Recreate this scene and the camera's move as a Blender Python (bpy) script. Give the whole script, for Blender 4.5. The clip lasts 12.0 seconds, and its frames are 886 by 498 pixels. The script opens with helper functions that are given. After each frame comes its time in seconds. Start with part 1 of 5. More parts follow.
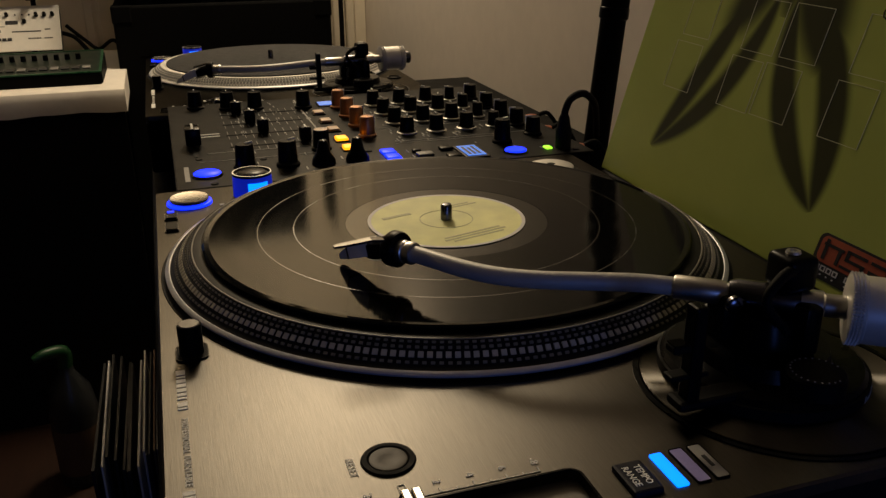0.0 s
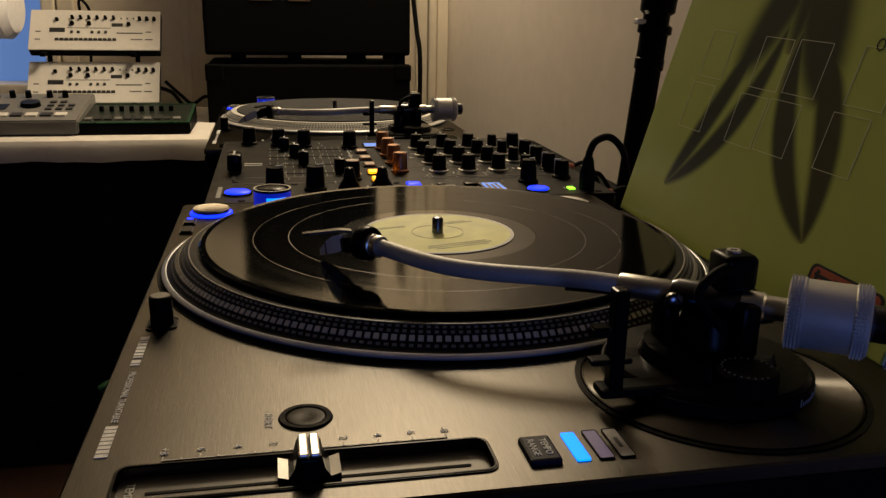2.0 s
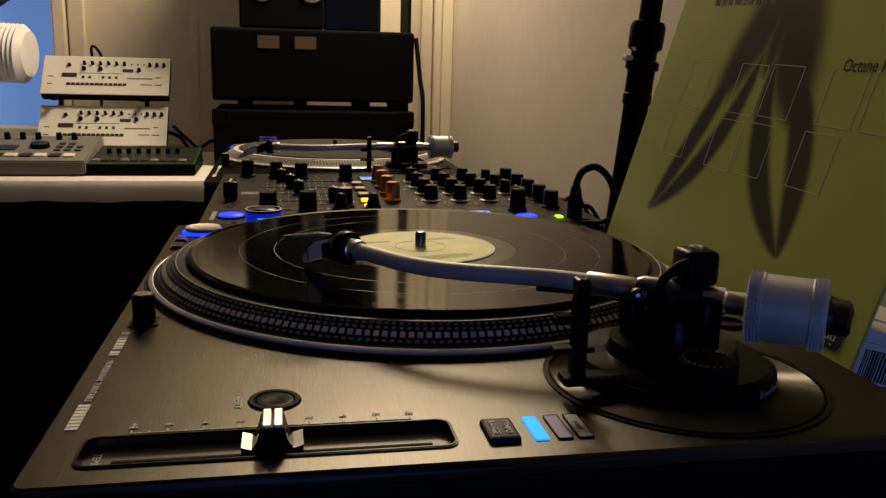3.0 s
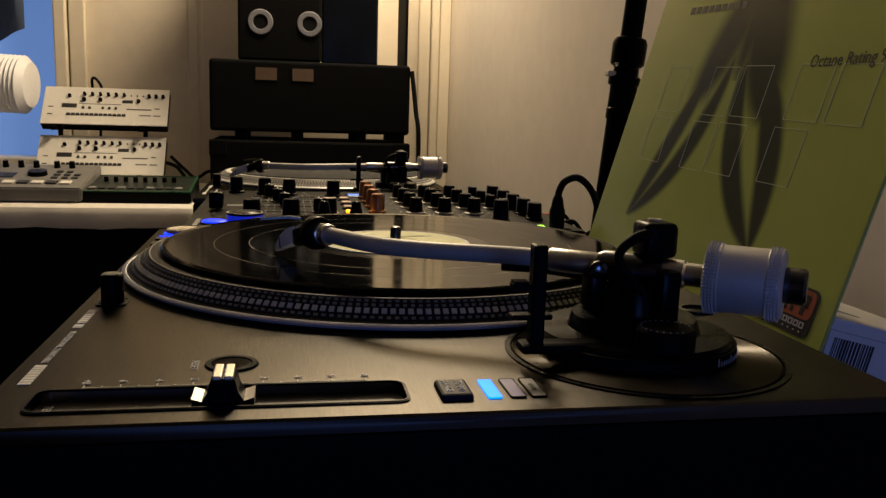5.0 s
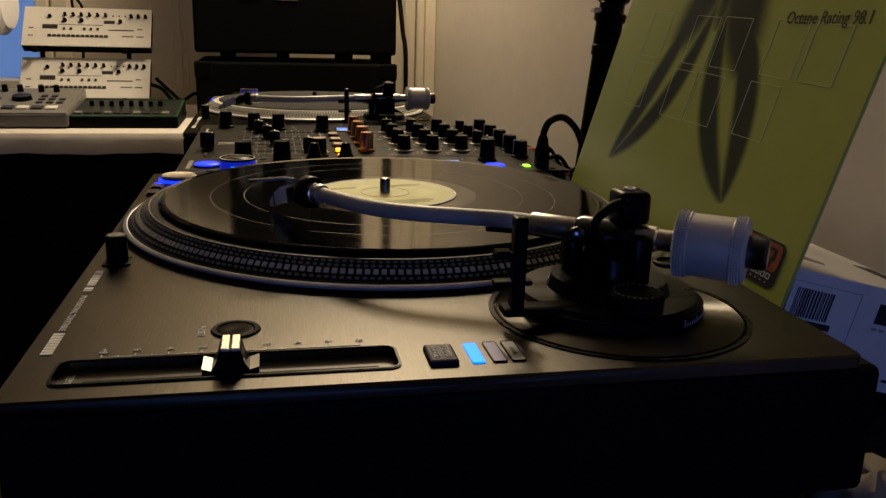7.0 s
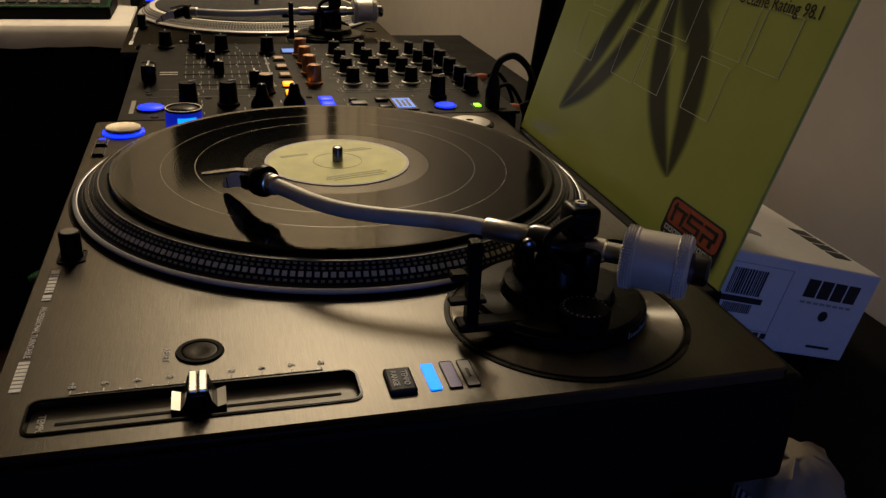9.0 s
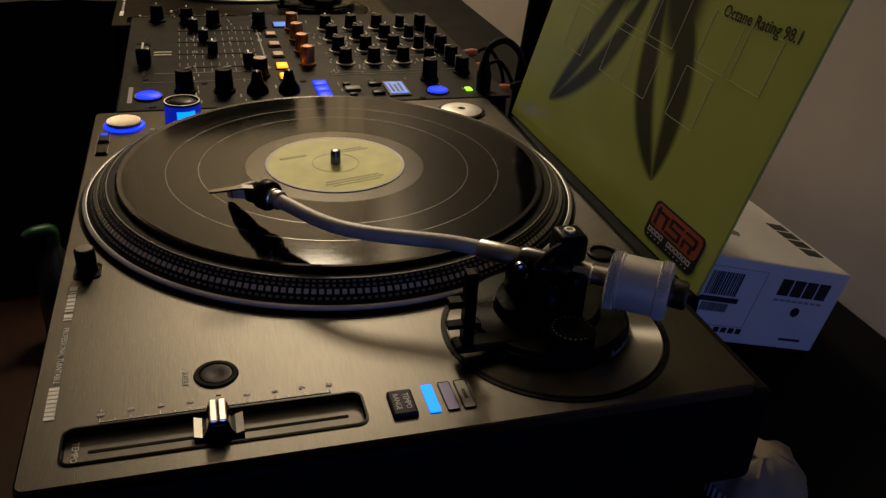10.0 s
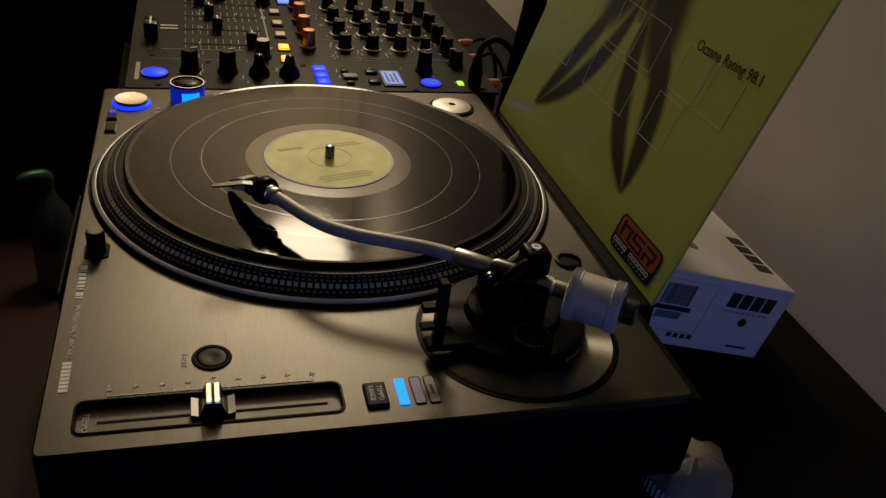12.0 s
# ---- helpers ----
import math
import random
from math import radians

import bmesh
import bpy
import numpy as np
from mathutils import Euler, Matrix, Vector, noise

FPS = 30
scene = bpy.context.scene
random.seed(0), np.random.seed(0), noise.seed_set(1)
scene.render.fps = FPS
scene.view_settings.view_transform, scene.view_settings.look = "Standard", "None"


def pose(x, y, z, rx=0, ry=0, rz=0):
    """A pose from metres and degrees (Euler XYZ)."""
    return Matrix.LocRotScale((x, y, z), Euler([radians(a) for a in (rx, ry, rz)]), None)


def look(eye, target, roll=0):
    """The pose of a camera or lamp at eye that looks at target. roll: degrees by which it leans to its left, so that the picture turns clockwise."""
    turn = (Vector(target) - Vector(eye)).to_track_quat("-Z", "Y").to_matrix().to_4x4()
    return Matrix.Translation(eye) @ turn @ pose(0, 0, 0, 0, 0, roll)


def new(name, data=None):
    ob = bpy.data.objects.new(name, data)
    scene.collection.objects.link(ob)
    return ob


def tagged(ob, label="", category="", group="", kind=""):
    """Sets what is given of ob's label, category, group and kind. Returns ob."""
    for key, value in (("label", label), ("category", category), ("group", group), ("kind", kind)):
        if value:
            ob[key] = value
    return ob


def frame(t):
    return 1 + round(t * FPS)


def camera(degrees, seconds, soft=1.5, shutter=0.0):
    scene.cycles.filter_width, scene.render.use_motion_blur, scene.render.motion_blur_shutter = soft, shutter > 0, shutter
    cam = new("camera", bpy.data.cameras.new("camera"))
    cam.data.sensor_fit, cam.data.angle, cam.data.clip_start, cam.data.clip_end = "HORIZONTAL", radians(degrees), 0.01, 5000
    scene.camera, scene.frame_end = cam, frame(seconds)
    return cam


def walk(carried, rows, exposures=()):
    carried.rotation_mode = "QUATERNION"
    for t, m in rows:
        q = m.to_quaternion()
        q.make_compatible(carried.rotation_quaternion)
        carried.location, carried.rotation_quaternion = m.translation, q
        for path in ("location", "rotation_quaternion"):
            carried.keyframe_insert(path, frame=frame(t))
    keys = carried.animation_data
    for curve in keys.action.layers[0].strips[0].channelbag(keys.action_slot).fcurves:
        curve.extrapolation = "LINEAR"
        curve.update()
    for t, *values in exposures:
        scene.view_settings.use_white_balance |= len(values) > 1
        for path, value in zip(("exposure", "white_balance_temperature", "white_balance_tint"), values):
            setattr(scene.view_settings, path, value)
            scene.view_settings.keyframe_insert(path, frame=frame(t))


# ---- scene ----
cam = camera(55.6, 12.0, 1.4)
PATH = [
    (0, (0.02, -0.203, 1.096), (0.595, 1.567, 0.362), -0.4),
    (0.5, (0.042, -0.217, 1.089), (0.526, 1.597, 0.402), 0.2),
    (1, (0.058, -0.225, 1.08), (0.485, 1.621, 0.439), 0.7),
    (1.5, (0.069, -0.236, 1.068), (0.469, 1.63, 0.469), 1.1),
    (2, (0.076, -0.246, 1.06), (0.458, 1.637, 0.504), 1.0),
    (2.5, (0.084, -0.261, 1.051), (0.454, 1.639, 0.55), 0.5),
    (3, (0.089, -0.267, 1.037), (0.458, 1.651, 0.608), 1.5),
    (3.5, (0.095, -0.271, 1.024), (0.483, 1.654, 0.643), 2.2),
    (3.7, (0.103, -0.273, 1.022), (0.468, 1.657, 0.643), 2.0),
    (5.5, (0.106, -0.288, 1.004), (0.474, 1.652, 0.686), 1.7),
    (6, (0.106, -0.299, 1.006), (0.473, 1.639, 0.676), 1.4),
    (6.5, (0.106, -0.297, 1.02), (0.482, 1.623, 0.606), 1.5),
    (6.7, (0.105, -0.299, 1.027), (0.484, 1.609, 0.563), 1.5),
    (8.3, (0.093, -0.286, 1.082), (0.56, 1.512, 0.339), 2.8),
    (8.5, (0.095, -0.286, 1.09), (0.569, 1.498, 0.321), 2.8),
    (9, (0.098, -0.283, 1.107), (0.599, 1.469, 0.283), 2.9),
    (9.5, (0.097, -0.283, 1.132), (0.604, 1.435, 0.241), 2.9),
    (10, (0.089, -0.285, 1.161), (0.609, 1.388, 0.197), 3.4),
    (10.5, (0.086, -0.292, 1.183), (0.617, 1.352, 0.174), 3.7),
    (11, (0.087, -0.298, 1.199), (0.618, 1.327, 0.161), 3.8),
    (11.5, (0.086, -0.305, 1.21), (0.629, 1.309, 0.161), 5.7),
    (12, (0.083, -0.312, 1.211), (0.625, 1.301, 0.161), 7.8),
]
walk(cam, [(t, look(eye, target, roll)) for t, eye, target, roll in PATH],
     ((0, -0.28), (2.5, -0.05), (3.5, 0.06), (5.5, 0.08), (6.5, 0.03), (8.5, -0.12), (12, -0.24)))

# ---- world and lamps ----
TABLE, DECK = 0.805, 0.095          # desk top above the floor, deck plate above the desk

world = bpy.data.worlds.new("night_room")
scene.world = world
world.use_nodes = True
world.node_tree.nodes["Background"].inputs[0].default_value = (0.25, 0.4, 1.0, 1)
world.node_tree.nodes["Background"].inputs[1].default_value = 0.001
scene.view_settings.exposure = 0.0


def lamp(name, kind, place, target, power, colour, size):
    data = bpy.data.lights.new(name, kind)
    data.energy, data.color = power, colour
    if kind == "AREA":
        data.shape, data.size = "DISK", size
    elif kind == "SPOT":
        data.spot_size, data.spot_blend, data.shadow_soft_size = radians(150), 0.6, size
    else:
        data.shadow_soft_size = size
    ob = new(name, data)
    ob.matrix_world = look(place, target)
    return ob


LAMP = (0.35, 1.73, 1.98)
lamp("lamp_bulb_light", "POINT", LAMP, (0.2, 0.3, 0.9), 51.0, (0.98, 0.80, 0.55), 0.13)
lamp("screen_glow", "AREA", (0.18, -0.95, 0.96), (0.25, 0.1, 0.88), 1.25, (0.15, 0.29, 1.0), 0.3)


# ---- materials ----
def material(name, colour, rough=0.5, metal=0.0, vary=0.12, scale=60.0, bump=0.0, stretch=None, emit=None, power=0.0, spec=0.5, coat=0.0, fine=6.0, axis=0):
    m = bpy.data.materials.new(name)
    m.use_nodes = True
    t = m.node_tree
    b = t.nodes["Principled BSDF"]
    b.inputs["Roughness"].default_value = rough
    b.inputs["Metallic"].default_value = metal
    b.inputs["Specular IOR Level"].default_value = spec
    b.inputs["Coat Weight"].default_value = coat
    b.inputs["Base Color"].default_value = (*colour, 1)
    if emit:
        b.inputs["Emission Color"].default_value = (*emit, 1)
        b.inputs["Emission Strength"].default_value = power
    if vary or bump:
        co = t.nodes.new("ShaderNodeTexCoord")
        mp = t.nodes.new("ShaderNodeMapping")
        mp.inputs["Scale"].default_value = stretch or (1, 1, 1)
        t.links.new(co.outputs["Object"], mp.inputs["Vector"])
        n1 = t.nodes.new("ShaderNodeTexNoise")
        n1.inputs["Scale"].default_value = scale
        n1.inputs["Detail"].default_value = fine
        t.links.new(mp.outputs["Vector"], n1.inputs["Vector"])
        n2 = t.nodes.new("ShaderNodeTexNoise")
        n2.inputs["Scale"].default_value = scale * 0.13
        n2.inputs["Detail"].default_value = 3
        t.links.new(co.outputs["Object"], n2.inputs["Vector"])
        add = t.nodes.new("ShaderNodeMath")
        add.operation = "MULTIPLY_ADD"
        t.links.new(n1.outputs["Fac"], add.inputs[0])
        add.inputs[1].default_value = 0.6
        half = t.nodes.new("ShaderNodeMath")
        half.operation = "MULTIPLY"
        half.inputs[1].default_value = 0.4
        t.links.new(n2.outputs["Fac"], half.inputs[0])
        t.links.new(half.outputs[0], add.inputs[2])
        ramp = t.nodes.new("ShaderNodeMapRange")
        ramp.inputs["From Min"].default_value, ramp.inputs["From Max"].default_value = 0.3, 0.7
        ramp.inputs["To Min"].default_value, ramp.inputs["To Max"].default_value = 1 - vary, 1 + vary
        t.links.new(add.outputs[0], ramp.inputs["Value"])
        mix = t.nodes.new("ShaderNodeVectorMath")
        mix.operation = "SCALE"
        mix.inputs[0].default_value = colour
        t.links.new(ramp.outputs[0], mix.inputs["Scale"])
        t.links.new(mix.outputs[0], b.inputs["Base Color"])
        rr = t.nodes.new("ShaderNodeMapRange")
        rr.inputs["From Min"].default_value, rr.inputs["From Max"].default_value = 0.3, 0.7
        rr.inputs["To Min"].default_value, rr.inputs["To Max"].default_value = max(rough - 0.07, 0.02), min(rough + 0.07, 1)
        t.links.new(n2.outputs["Fac"], rr.inputs["Value"])
        t.links.new(rr.outputs[0], b.inputs["Roughness"])
        if bump:
            bp = t.nodes.new("ShaderNodeBump")
            bp.inputs["Strength"].default_value = bump
            bp.inputs["Distance"].default_value = 0.001
            t.links.new(n1.outputs["Fac"], bp.inputs["Height"])
            t.links.new(bp.outputs[0], b.inputs["Normal"])
    return m


M = {}
M["deck"] = material("brushed_gunmetal", (0.084, 0.079, 0.071), 0.40, 1.0, 0.15, 90, 0.06, (26.0, 1.0, 1.0))
brushed = M["deck"].node_tree
tangent = brushed.nodes.new("ShaderNodeTangent")
tangent.direction_type, tangent.axis = "RADIAL", "Y"
brushed.links.new(tangent.outputs[0], brushed.nodes["Principled BSDF"].inputs["Tangent"])
brushed.nodes["Principled BSDF"].inputs["Anisotropic"].default_value = 0.55
M["black"] = material("black_plastic", (0.0022, 0.0022, 0.0026), 0.30, 0, 0.2, 300, 0.03, spec=0.07)
M["matte"] = material("matte_black_rubber", (0.003, 0.003, 0.0035), 0.75, 0, 0.2, 400, 0.08, spec=0.15)
M["satin"] = material("satin_black_paint", (0.0032, 0.0032, 0.0032), 0.6, 0, 0.2, 250, 0.05, spec=0.06)
M["silver"] = material("satin_aluminium", (0.62, 0.60, 0.57), 0.34, 1.0, 0.08, 200, 0.04)
M["bright"] = material("bright_turned_aluminium", (0.78, 0.75, 0.70), 0.26, 1.0, 0.06, 200, 0.03)
M["darkmetal"] = material("dark_chrome", (0.10, 0.10, 0.11), 0.22, 1.0, 0.1, 200, 0.02)
M["arm"] = material("arm_tube_silver_paint", (0.41, 0.40, 0.38), 0.50, 0.25, 0.05, 120, 0.02)
M["print"] = material("white_print", (0.90, 0.90, 0.88), 0.6, 0, 0.1, 900)
M["greyprint"] = material("grey_print", (0.62, 0.62, 0.60), 0.6, 0, 0.15, 900)
M["blue"] = material("blue_lit_plastic", (0.004, 0.01, 0.2), 0.4, 0, 0, spec=0.1, emit=(0.004, 0.022, 1.0), power=3.2)
M["bluedim"] = material("blue_dim_plastic", (0.04, 0.06, 0.5), 0.3, 0, 0, emit=(0.006, 0.03, 1.0), power=0.30)
M["cyan"] = material("cyan_lit_window", (0.004, 0.03, 0.2), 0.4, 0, 0, emit=(0.001, 0.17, 1.0), power=3.0, spec=0.1)
# Light from the lit cyan bar is put into both unlit bars' base colours.
M["lilac"] = material("spill_tinted_indicator", (0.30, 0.27, 0.62), 0.4, 0, 0.08, 700)
M["lilacg"] = material("unlit_indicator_grey", (0.34, 0.33, 0.31), 0.4, 0, 0.08, 700)
M["lift"] = material("polished_dark_metal", (0.065, 0.062, 0.056), 0.20, 1.0, 0.08, 300, 0.02)
M["faint"] = material("faded_label_print", (0.60, 0.61, 0.34), 0.65, 0, 0.15, 400)
M["dimprint"] = material("worn_grey_print", (0.26, 0.26, 0.25), 0.6, 0, 0.25, 500)
M["navy"] = material("navy_black_button", (0.006, 0.007, 0.018), 0.45, 0, 0.15, 300, 0.03, spec=0.12)
M["turned"] = material("dark_turned_metal", (0.013, 0.0125, 0.012), 0.32, 1.0, 0.12, 300, 0.03)
M["weight"] = material("satin_grey_weight", (0.66, 0.64, 0.60), 0.42, 0.45, 0.06, 200, 0.03)
M["amber"] = material("amber_lit_button", (0.8, 0.4, 0.02), 0.4, 0, 0, emit=(1.0, 0.36, 0.004), power=2.2)
M["peach"] = material("amber_unlit_button", (0.62, 0.42, 0.28), 0.45, 0, 0.08, 600)
M["green"] = material("green_led", (0.2, 0.6, 0.05), 0.4, 0, 0, emit=(0.35, 1.0, 0.03), power=2.0)
M["copper"] = material("copper_knob_skirt", (0.42, 0.20, 0.10), 0.32, 0.85, 0.08, 500)
M["vinyl_mat"] = material("grey_slipmat_felt", (0.010, 0.010, 0.011), 0.9, 0, 0.25, 700, 0.3)
M["platter"] = material("platter_dark_aluminium", (0.007, 0.007, 0.008), 0.45, 0.0, 0.12, 150, 0.04, spec=0.12)
M["platter_light"] = material("platter_cast_aluminium", (0.70, 0.68, 0.63), 0.45, 0.25, 0.1, 150, 0.06)
M["dots"] = material("platter_dot_aluminium", (0.17, 0.155, 0.125), 0.5, 0.0, 0.1, 200)
M["fatdots"] = material("platter_broad_dot_aluminium", (0.46, 0.42, 0.33), 0.5, 0.0, 0.1, 200)
M["wall"] = material("matt_cream_wall_paint", (0.74, 0.665, 0.58), 0.85, 0, 0.05, 30, 0.05)
M["wallback"] = material("cream_wall_paint", (0.72, 0.63, 0.49), 0.85, 0, 0.05, 30, 0.05)
# Cream walls out of view; the dark is put into their colour.
M["dimwall"] = material("shade_toned_cream_wall", (0.12, 0.11, 0.095), 0.9, 0, 0.05, 30)
M["trim"] = material("cream_gloss_trim", (0.70, 0.62, 0.48), 0.45, 0, 0.05, 40)
# White ceiling out of view, toned down to grey so less light bounces.
M["ceiling"] = material("darkened_white_ceiling", (0.28, 0.265, 0.245), 0.9, 0, 0.04, 20)
M["desk"] = material("black_laminate", (0.004, 0.004, 0.004), 0.6, 0, 0.2, 120, 0.04, spec=0.06)
M["white_desk"] = material("white_cloth_on_table", (0.72, 0.68, 0.62), 0.8, 0, 0.07, 40, 0.1)
M["synth"] = material("white_synth_panel", (0.72, 0.69, 0.63), 0.5, 0, 0.05, 90)
M["grey"] = material("grey_sampler_case", (0.17, 0.165, 0.155), 0.5, 0, 0.06, 120)
M["greenbox"] = material("dark_green_panel", (0.005, 0.011, 0.007), 0.4, 0, 0.2, 120)
M["greenrim"] = material("green_translucent_rim", (0.010, 0.070, 0.028), 0.3, 0, 0.1, 200)
M["greencap"] = material("dark_green_cap", (0.008, 0.05, 0.014), 0.4, 0, 0.1, 200)
M["slot"] = material("bronze_slot_floor", (0.12, 0.112, 0.10), 0.50, 0.6, 0.1, 120)
M["gap"] = material("smooth_vinyl_band", (0.024, 0.022, 0.020), 0.25, 0, 0.1, 200)
M["wax"] = material("smooth_runout_vinyl", (0.008, 0.0075, 0.007), 0.13, 0, 0.1, 60, spec=0.16)
M["casecloth"] = material("black_textured_vinyl", (0.0022, 0.0022, 0.0024), 0.8, 0, 0.3, 500, 0.2, spec=0.08)
M["lip"] = material("platter_lip_aluminium", (0.55, 0.56, 0.58), 0.38, 0.4, 0.08, 150)
M["disc"] = material("satin_metal_disc", (0.079, 0.075, 0.068), 0.40, 1.0, 0.15, 90, 0.05, (26.0, 1.0, 1.0))
M["cart"] = material("pale_cartridge_plastic", (0.76, 0.75, 0.72), 0.4, 0, 0.06, 300)
M["card"] = material("white_cardboard", (0.74, 0.73, 0.72), 0.6, 0, 0.05, 120, 0.04)
M["ink"] = material("black_ink", (0.015, 0.015, 0.017), 0.5, 0, 0.1, 500)
M["hose"] = material("white_vent_hose", (0.80, 0.80, 0.82), 0.5, 0, 0.05, 80)
M["bluelight"] = material("blue_window_light", (0.1, 0.2, 0.5), 0.8, 0, 0, emit=(0.16, 0.30, 0.66), power=0.55)
M["curtain"] = material("dark_blue_curtain", (0.05, 0.07, 0.12), 0.9, 0, 0.2, 60, 0.2)
M["glass"] = material("dark_glass", (0.003, 0.004, 0.006), 0.16, 0, 0.1, 50)
M["cloth"] = material("beige_paper_wrap", (0.24, 0.20, 0.145), 0.8, 0, 0.22, 55, 0.4)
M["pleat"] = material("white_pleated_paper", (0.30, 0.30, 0.31), 0.8, 0, 0.1, 60, 0.2)
M["bottle"] = material("milky_bottle_plastic", (0.020, 0.022, 0.024), 0.35, 0, 0.1, 60)
M["pink"] = material("pink_plug", (0.60, 0.20, 0.12), 0.4, 0, 0.1, 300)
M["brown"] = material("brown_tag", (0.10, 0.06, 0.035), 0.6, 0, 0.1, 200)
M["ring"] = material("grey_cone_ring", (0.17, 0.17, 0.19), 0.5, 0, 0.08, 200)
M["panel"] = material("brushed_black_panel", (0.0035, 0.0035, 0.0035), 0.42, 0.0, 0.25, 120, 0.08, (20, 1, 1), spec=0.05)
M["screenblue"] = material("blue_display", (0.05, 0.2, 0.5), 0.4, 0, 0, emit=(0.03, 0.22, 1.0), power=0.75)
M["sleeveline"] = material("pale_sleeve_line", (0.80, 0.80, 0.50), 0.5, 0, 0.1, 300, spec=0.2)
M["leafink"] = material("dark_sleeve_ink", (0.045, 0.042, 0.024), 0.4, 0, 0.1, 300, spec=0.15)
M["red"] = material("faded_red_print", (0.42, 0.085, 0.035), 0.5, 0, 0.15, 200)


def lacquered(m, rough):
    """Brushed metal under a satin lacquer: an even sheen with short tails."""
    t = m.node_tree
    b = t.nodes["Principled BSDF"]
    g = t.nodes.new("ShaderNodeBsdfAnisotropic")
    g.distribution = "BECKMANN"
    g.inputs["Roughness"].default_value = rough
    for slot_in in (("Base Color", "Color"), ("Normal", "Normal")):
        for link in b.inputs[slot_in[0]].links:
            t.links.new(link.from_socket, g.inputs[slot_in[1]])
    t.links.new(g.outputs[0], t.nodes["Material Output"].inputs["Surface"])


lacquered(M["deck"], 0.385)
for node in brushed.nodes:
    if node.bl_idname == "ShaderNodeBsdfAnisotropic":
        node.inputs["Anisotropy"].default_value = -0.20
        brushed.links.new(tangent.outputs[0], node.inputs["Tangent"])
lacquered(M["disc"], 0.37)
round_brush = M["disc"].node_tree
tangent = round_brush.nodes.new("ShaderNodeTangent")
tangent.direction_type, tangent.axis = "RADIAL", "Z"
for node in round_brush.nodes:
    if node.bl_idname == "ShaderNodeBsdfAnisotropic":
        node.inputs["Anisotropy"].default_value = 0.75
        round_brush.links.new(tangent.outputs[0], node.inputs["Tangent"])
lacquered(M["turned"], 0.34)


def wood_floor():
    m = material("red_brown_floorboards", (0.026, 0.010, 0.005), 0.5, 0, 0.35, 9, 0.08, (14, 1, 1))
    return m


def vinyl():
    """Black record with fine concentric grooves and a few blank bands between the tracks."""
    m = bpy.data.materials.new("black_vinyl")
    m.use_nodes = True
    t = m.node_tree
    b = t.nodes["Principled BSDF"]
    b.inputs["Base Color"].default_value = (0.003, 0.003, 0.003, 1)
    b.inputs["Roughness"].default_value = 0.17
    b.inputs["Specular IOR Level"].default_value = 0.055
    b.inputs["Anisotropic"].default_value = 0.35
    co = t.nodes.new("ShaderNodeTexCoord")
    ln = t.nodes.new("ShaderNodeVectorMath")
    ln.operation = "LENGTH"
    t.links.new(co.outputs["Object"], ln.inputs[0])
    n = t.nodes.new("ShaderNodeTexNoise")
    n.noise_dimensions = "1D"
    n.inputs["Scale"].default_value = 900
    n.inputs["Detail"].default_value = 3
    t.links.new(ln.outputs["Value"], n.inputs["W"])
    n2 = t.nodes.new("ShaderNodeTexNoise")
    n2.noise_dimensions = "1D"
    n2.inputs["Scale"].default_value = 110
    t.links.new(ln.outputs["Value"], n2.inputs["W"])
    rr = t.nodes.new("ShaderNodeMapRange")
    rr.inputs["To Min"].default_value, rr.inputs["To Max"].default_value = 0.05, 0.10
    t.links.new(n2.outputs["Fac"], rr.inputs["Value"])
    t.links.new(rr.outputs[0], b.inputs["Roughness"])
    bp = t.nodes.new("ShaderNodeBump")
    bp.inputs["Strength"].default_value = 0.025
    bp.inputs["Distance"].default_value = 0.0004
    t.links.new(n.outputs["Fac"], bp.inputs["Height"])
    t.links.new(bp.outputs[0], b.inputs["Normal"])
    tg = t.nodes.new("ShaderNodeTangent")
    tg.direction_type, tg.axis = "RADIAL", "Z"
    t.links.new(tg.outputs[0], b.inputs["Tangent"])
    return m


def label_paper():
    m = material("yellow_green_label_paper", (0.84, 0.86, 0.42), 0.65, 0, 0.16, 55, 0.03)
    return m


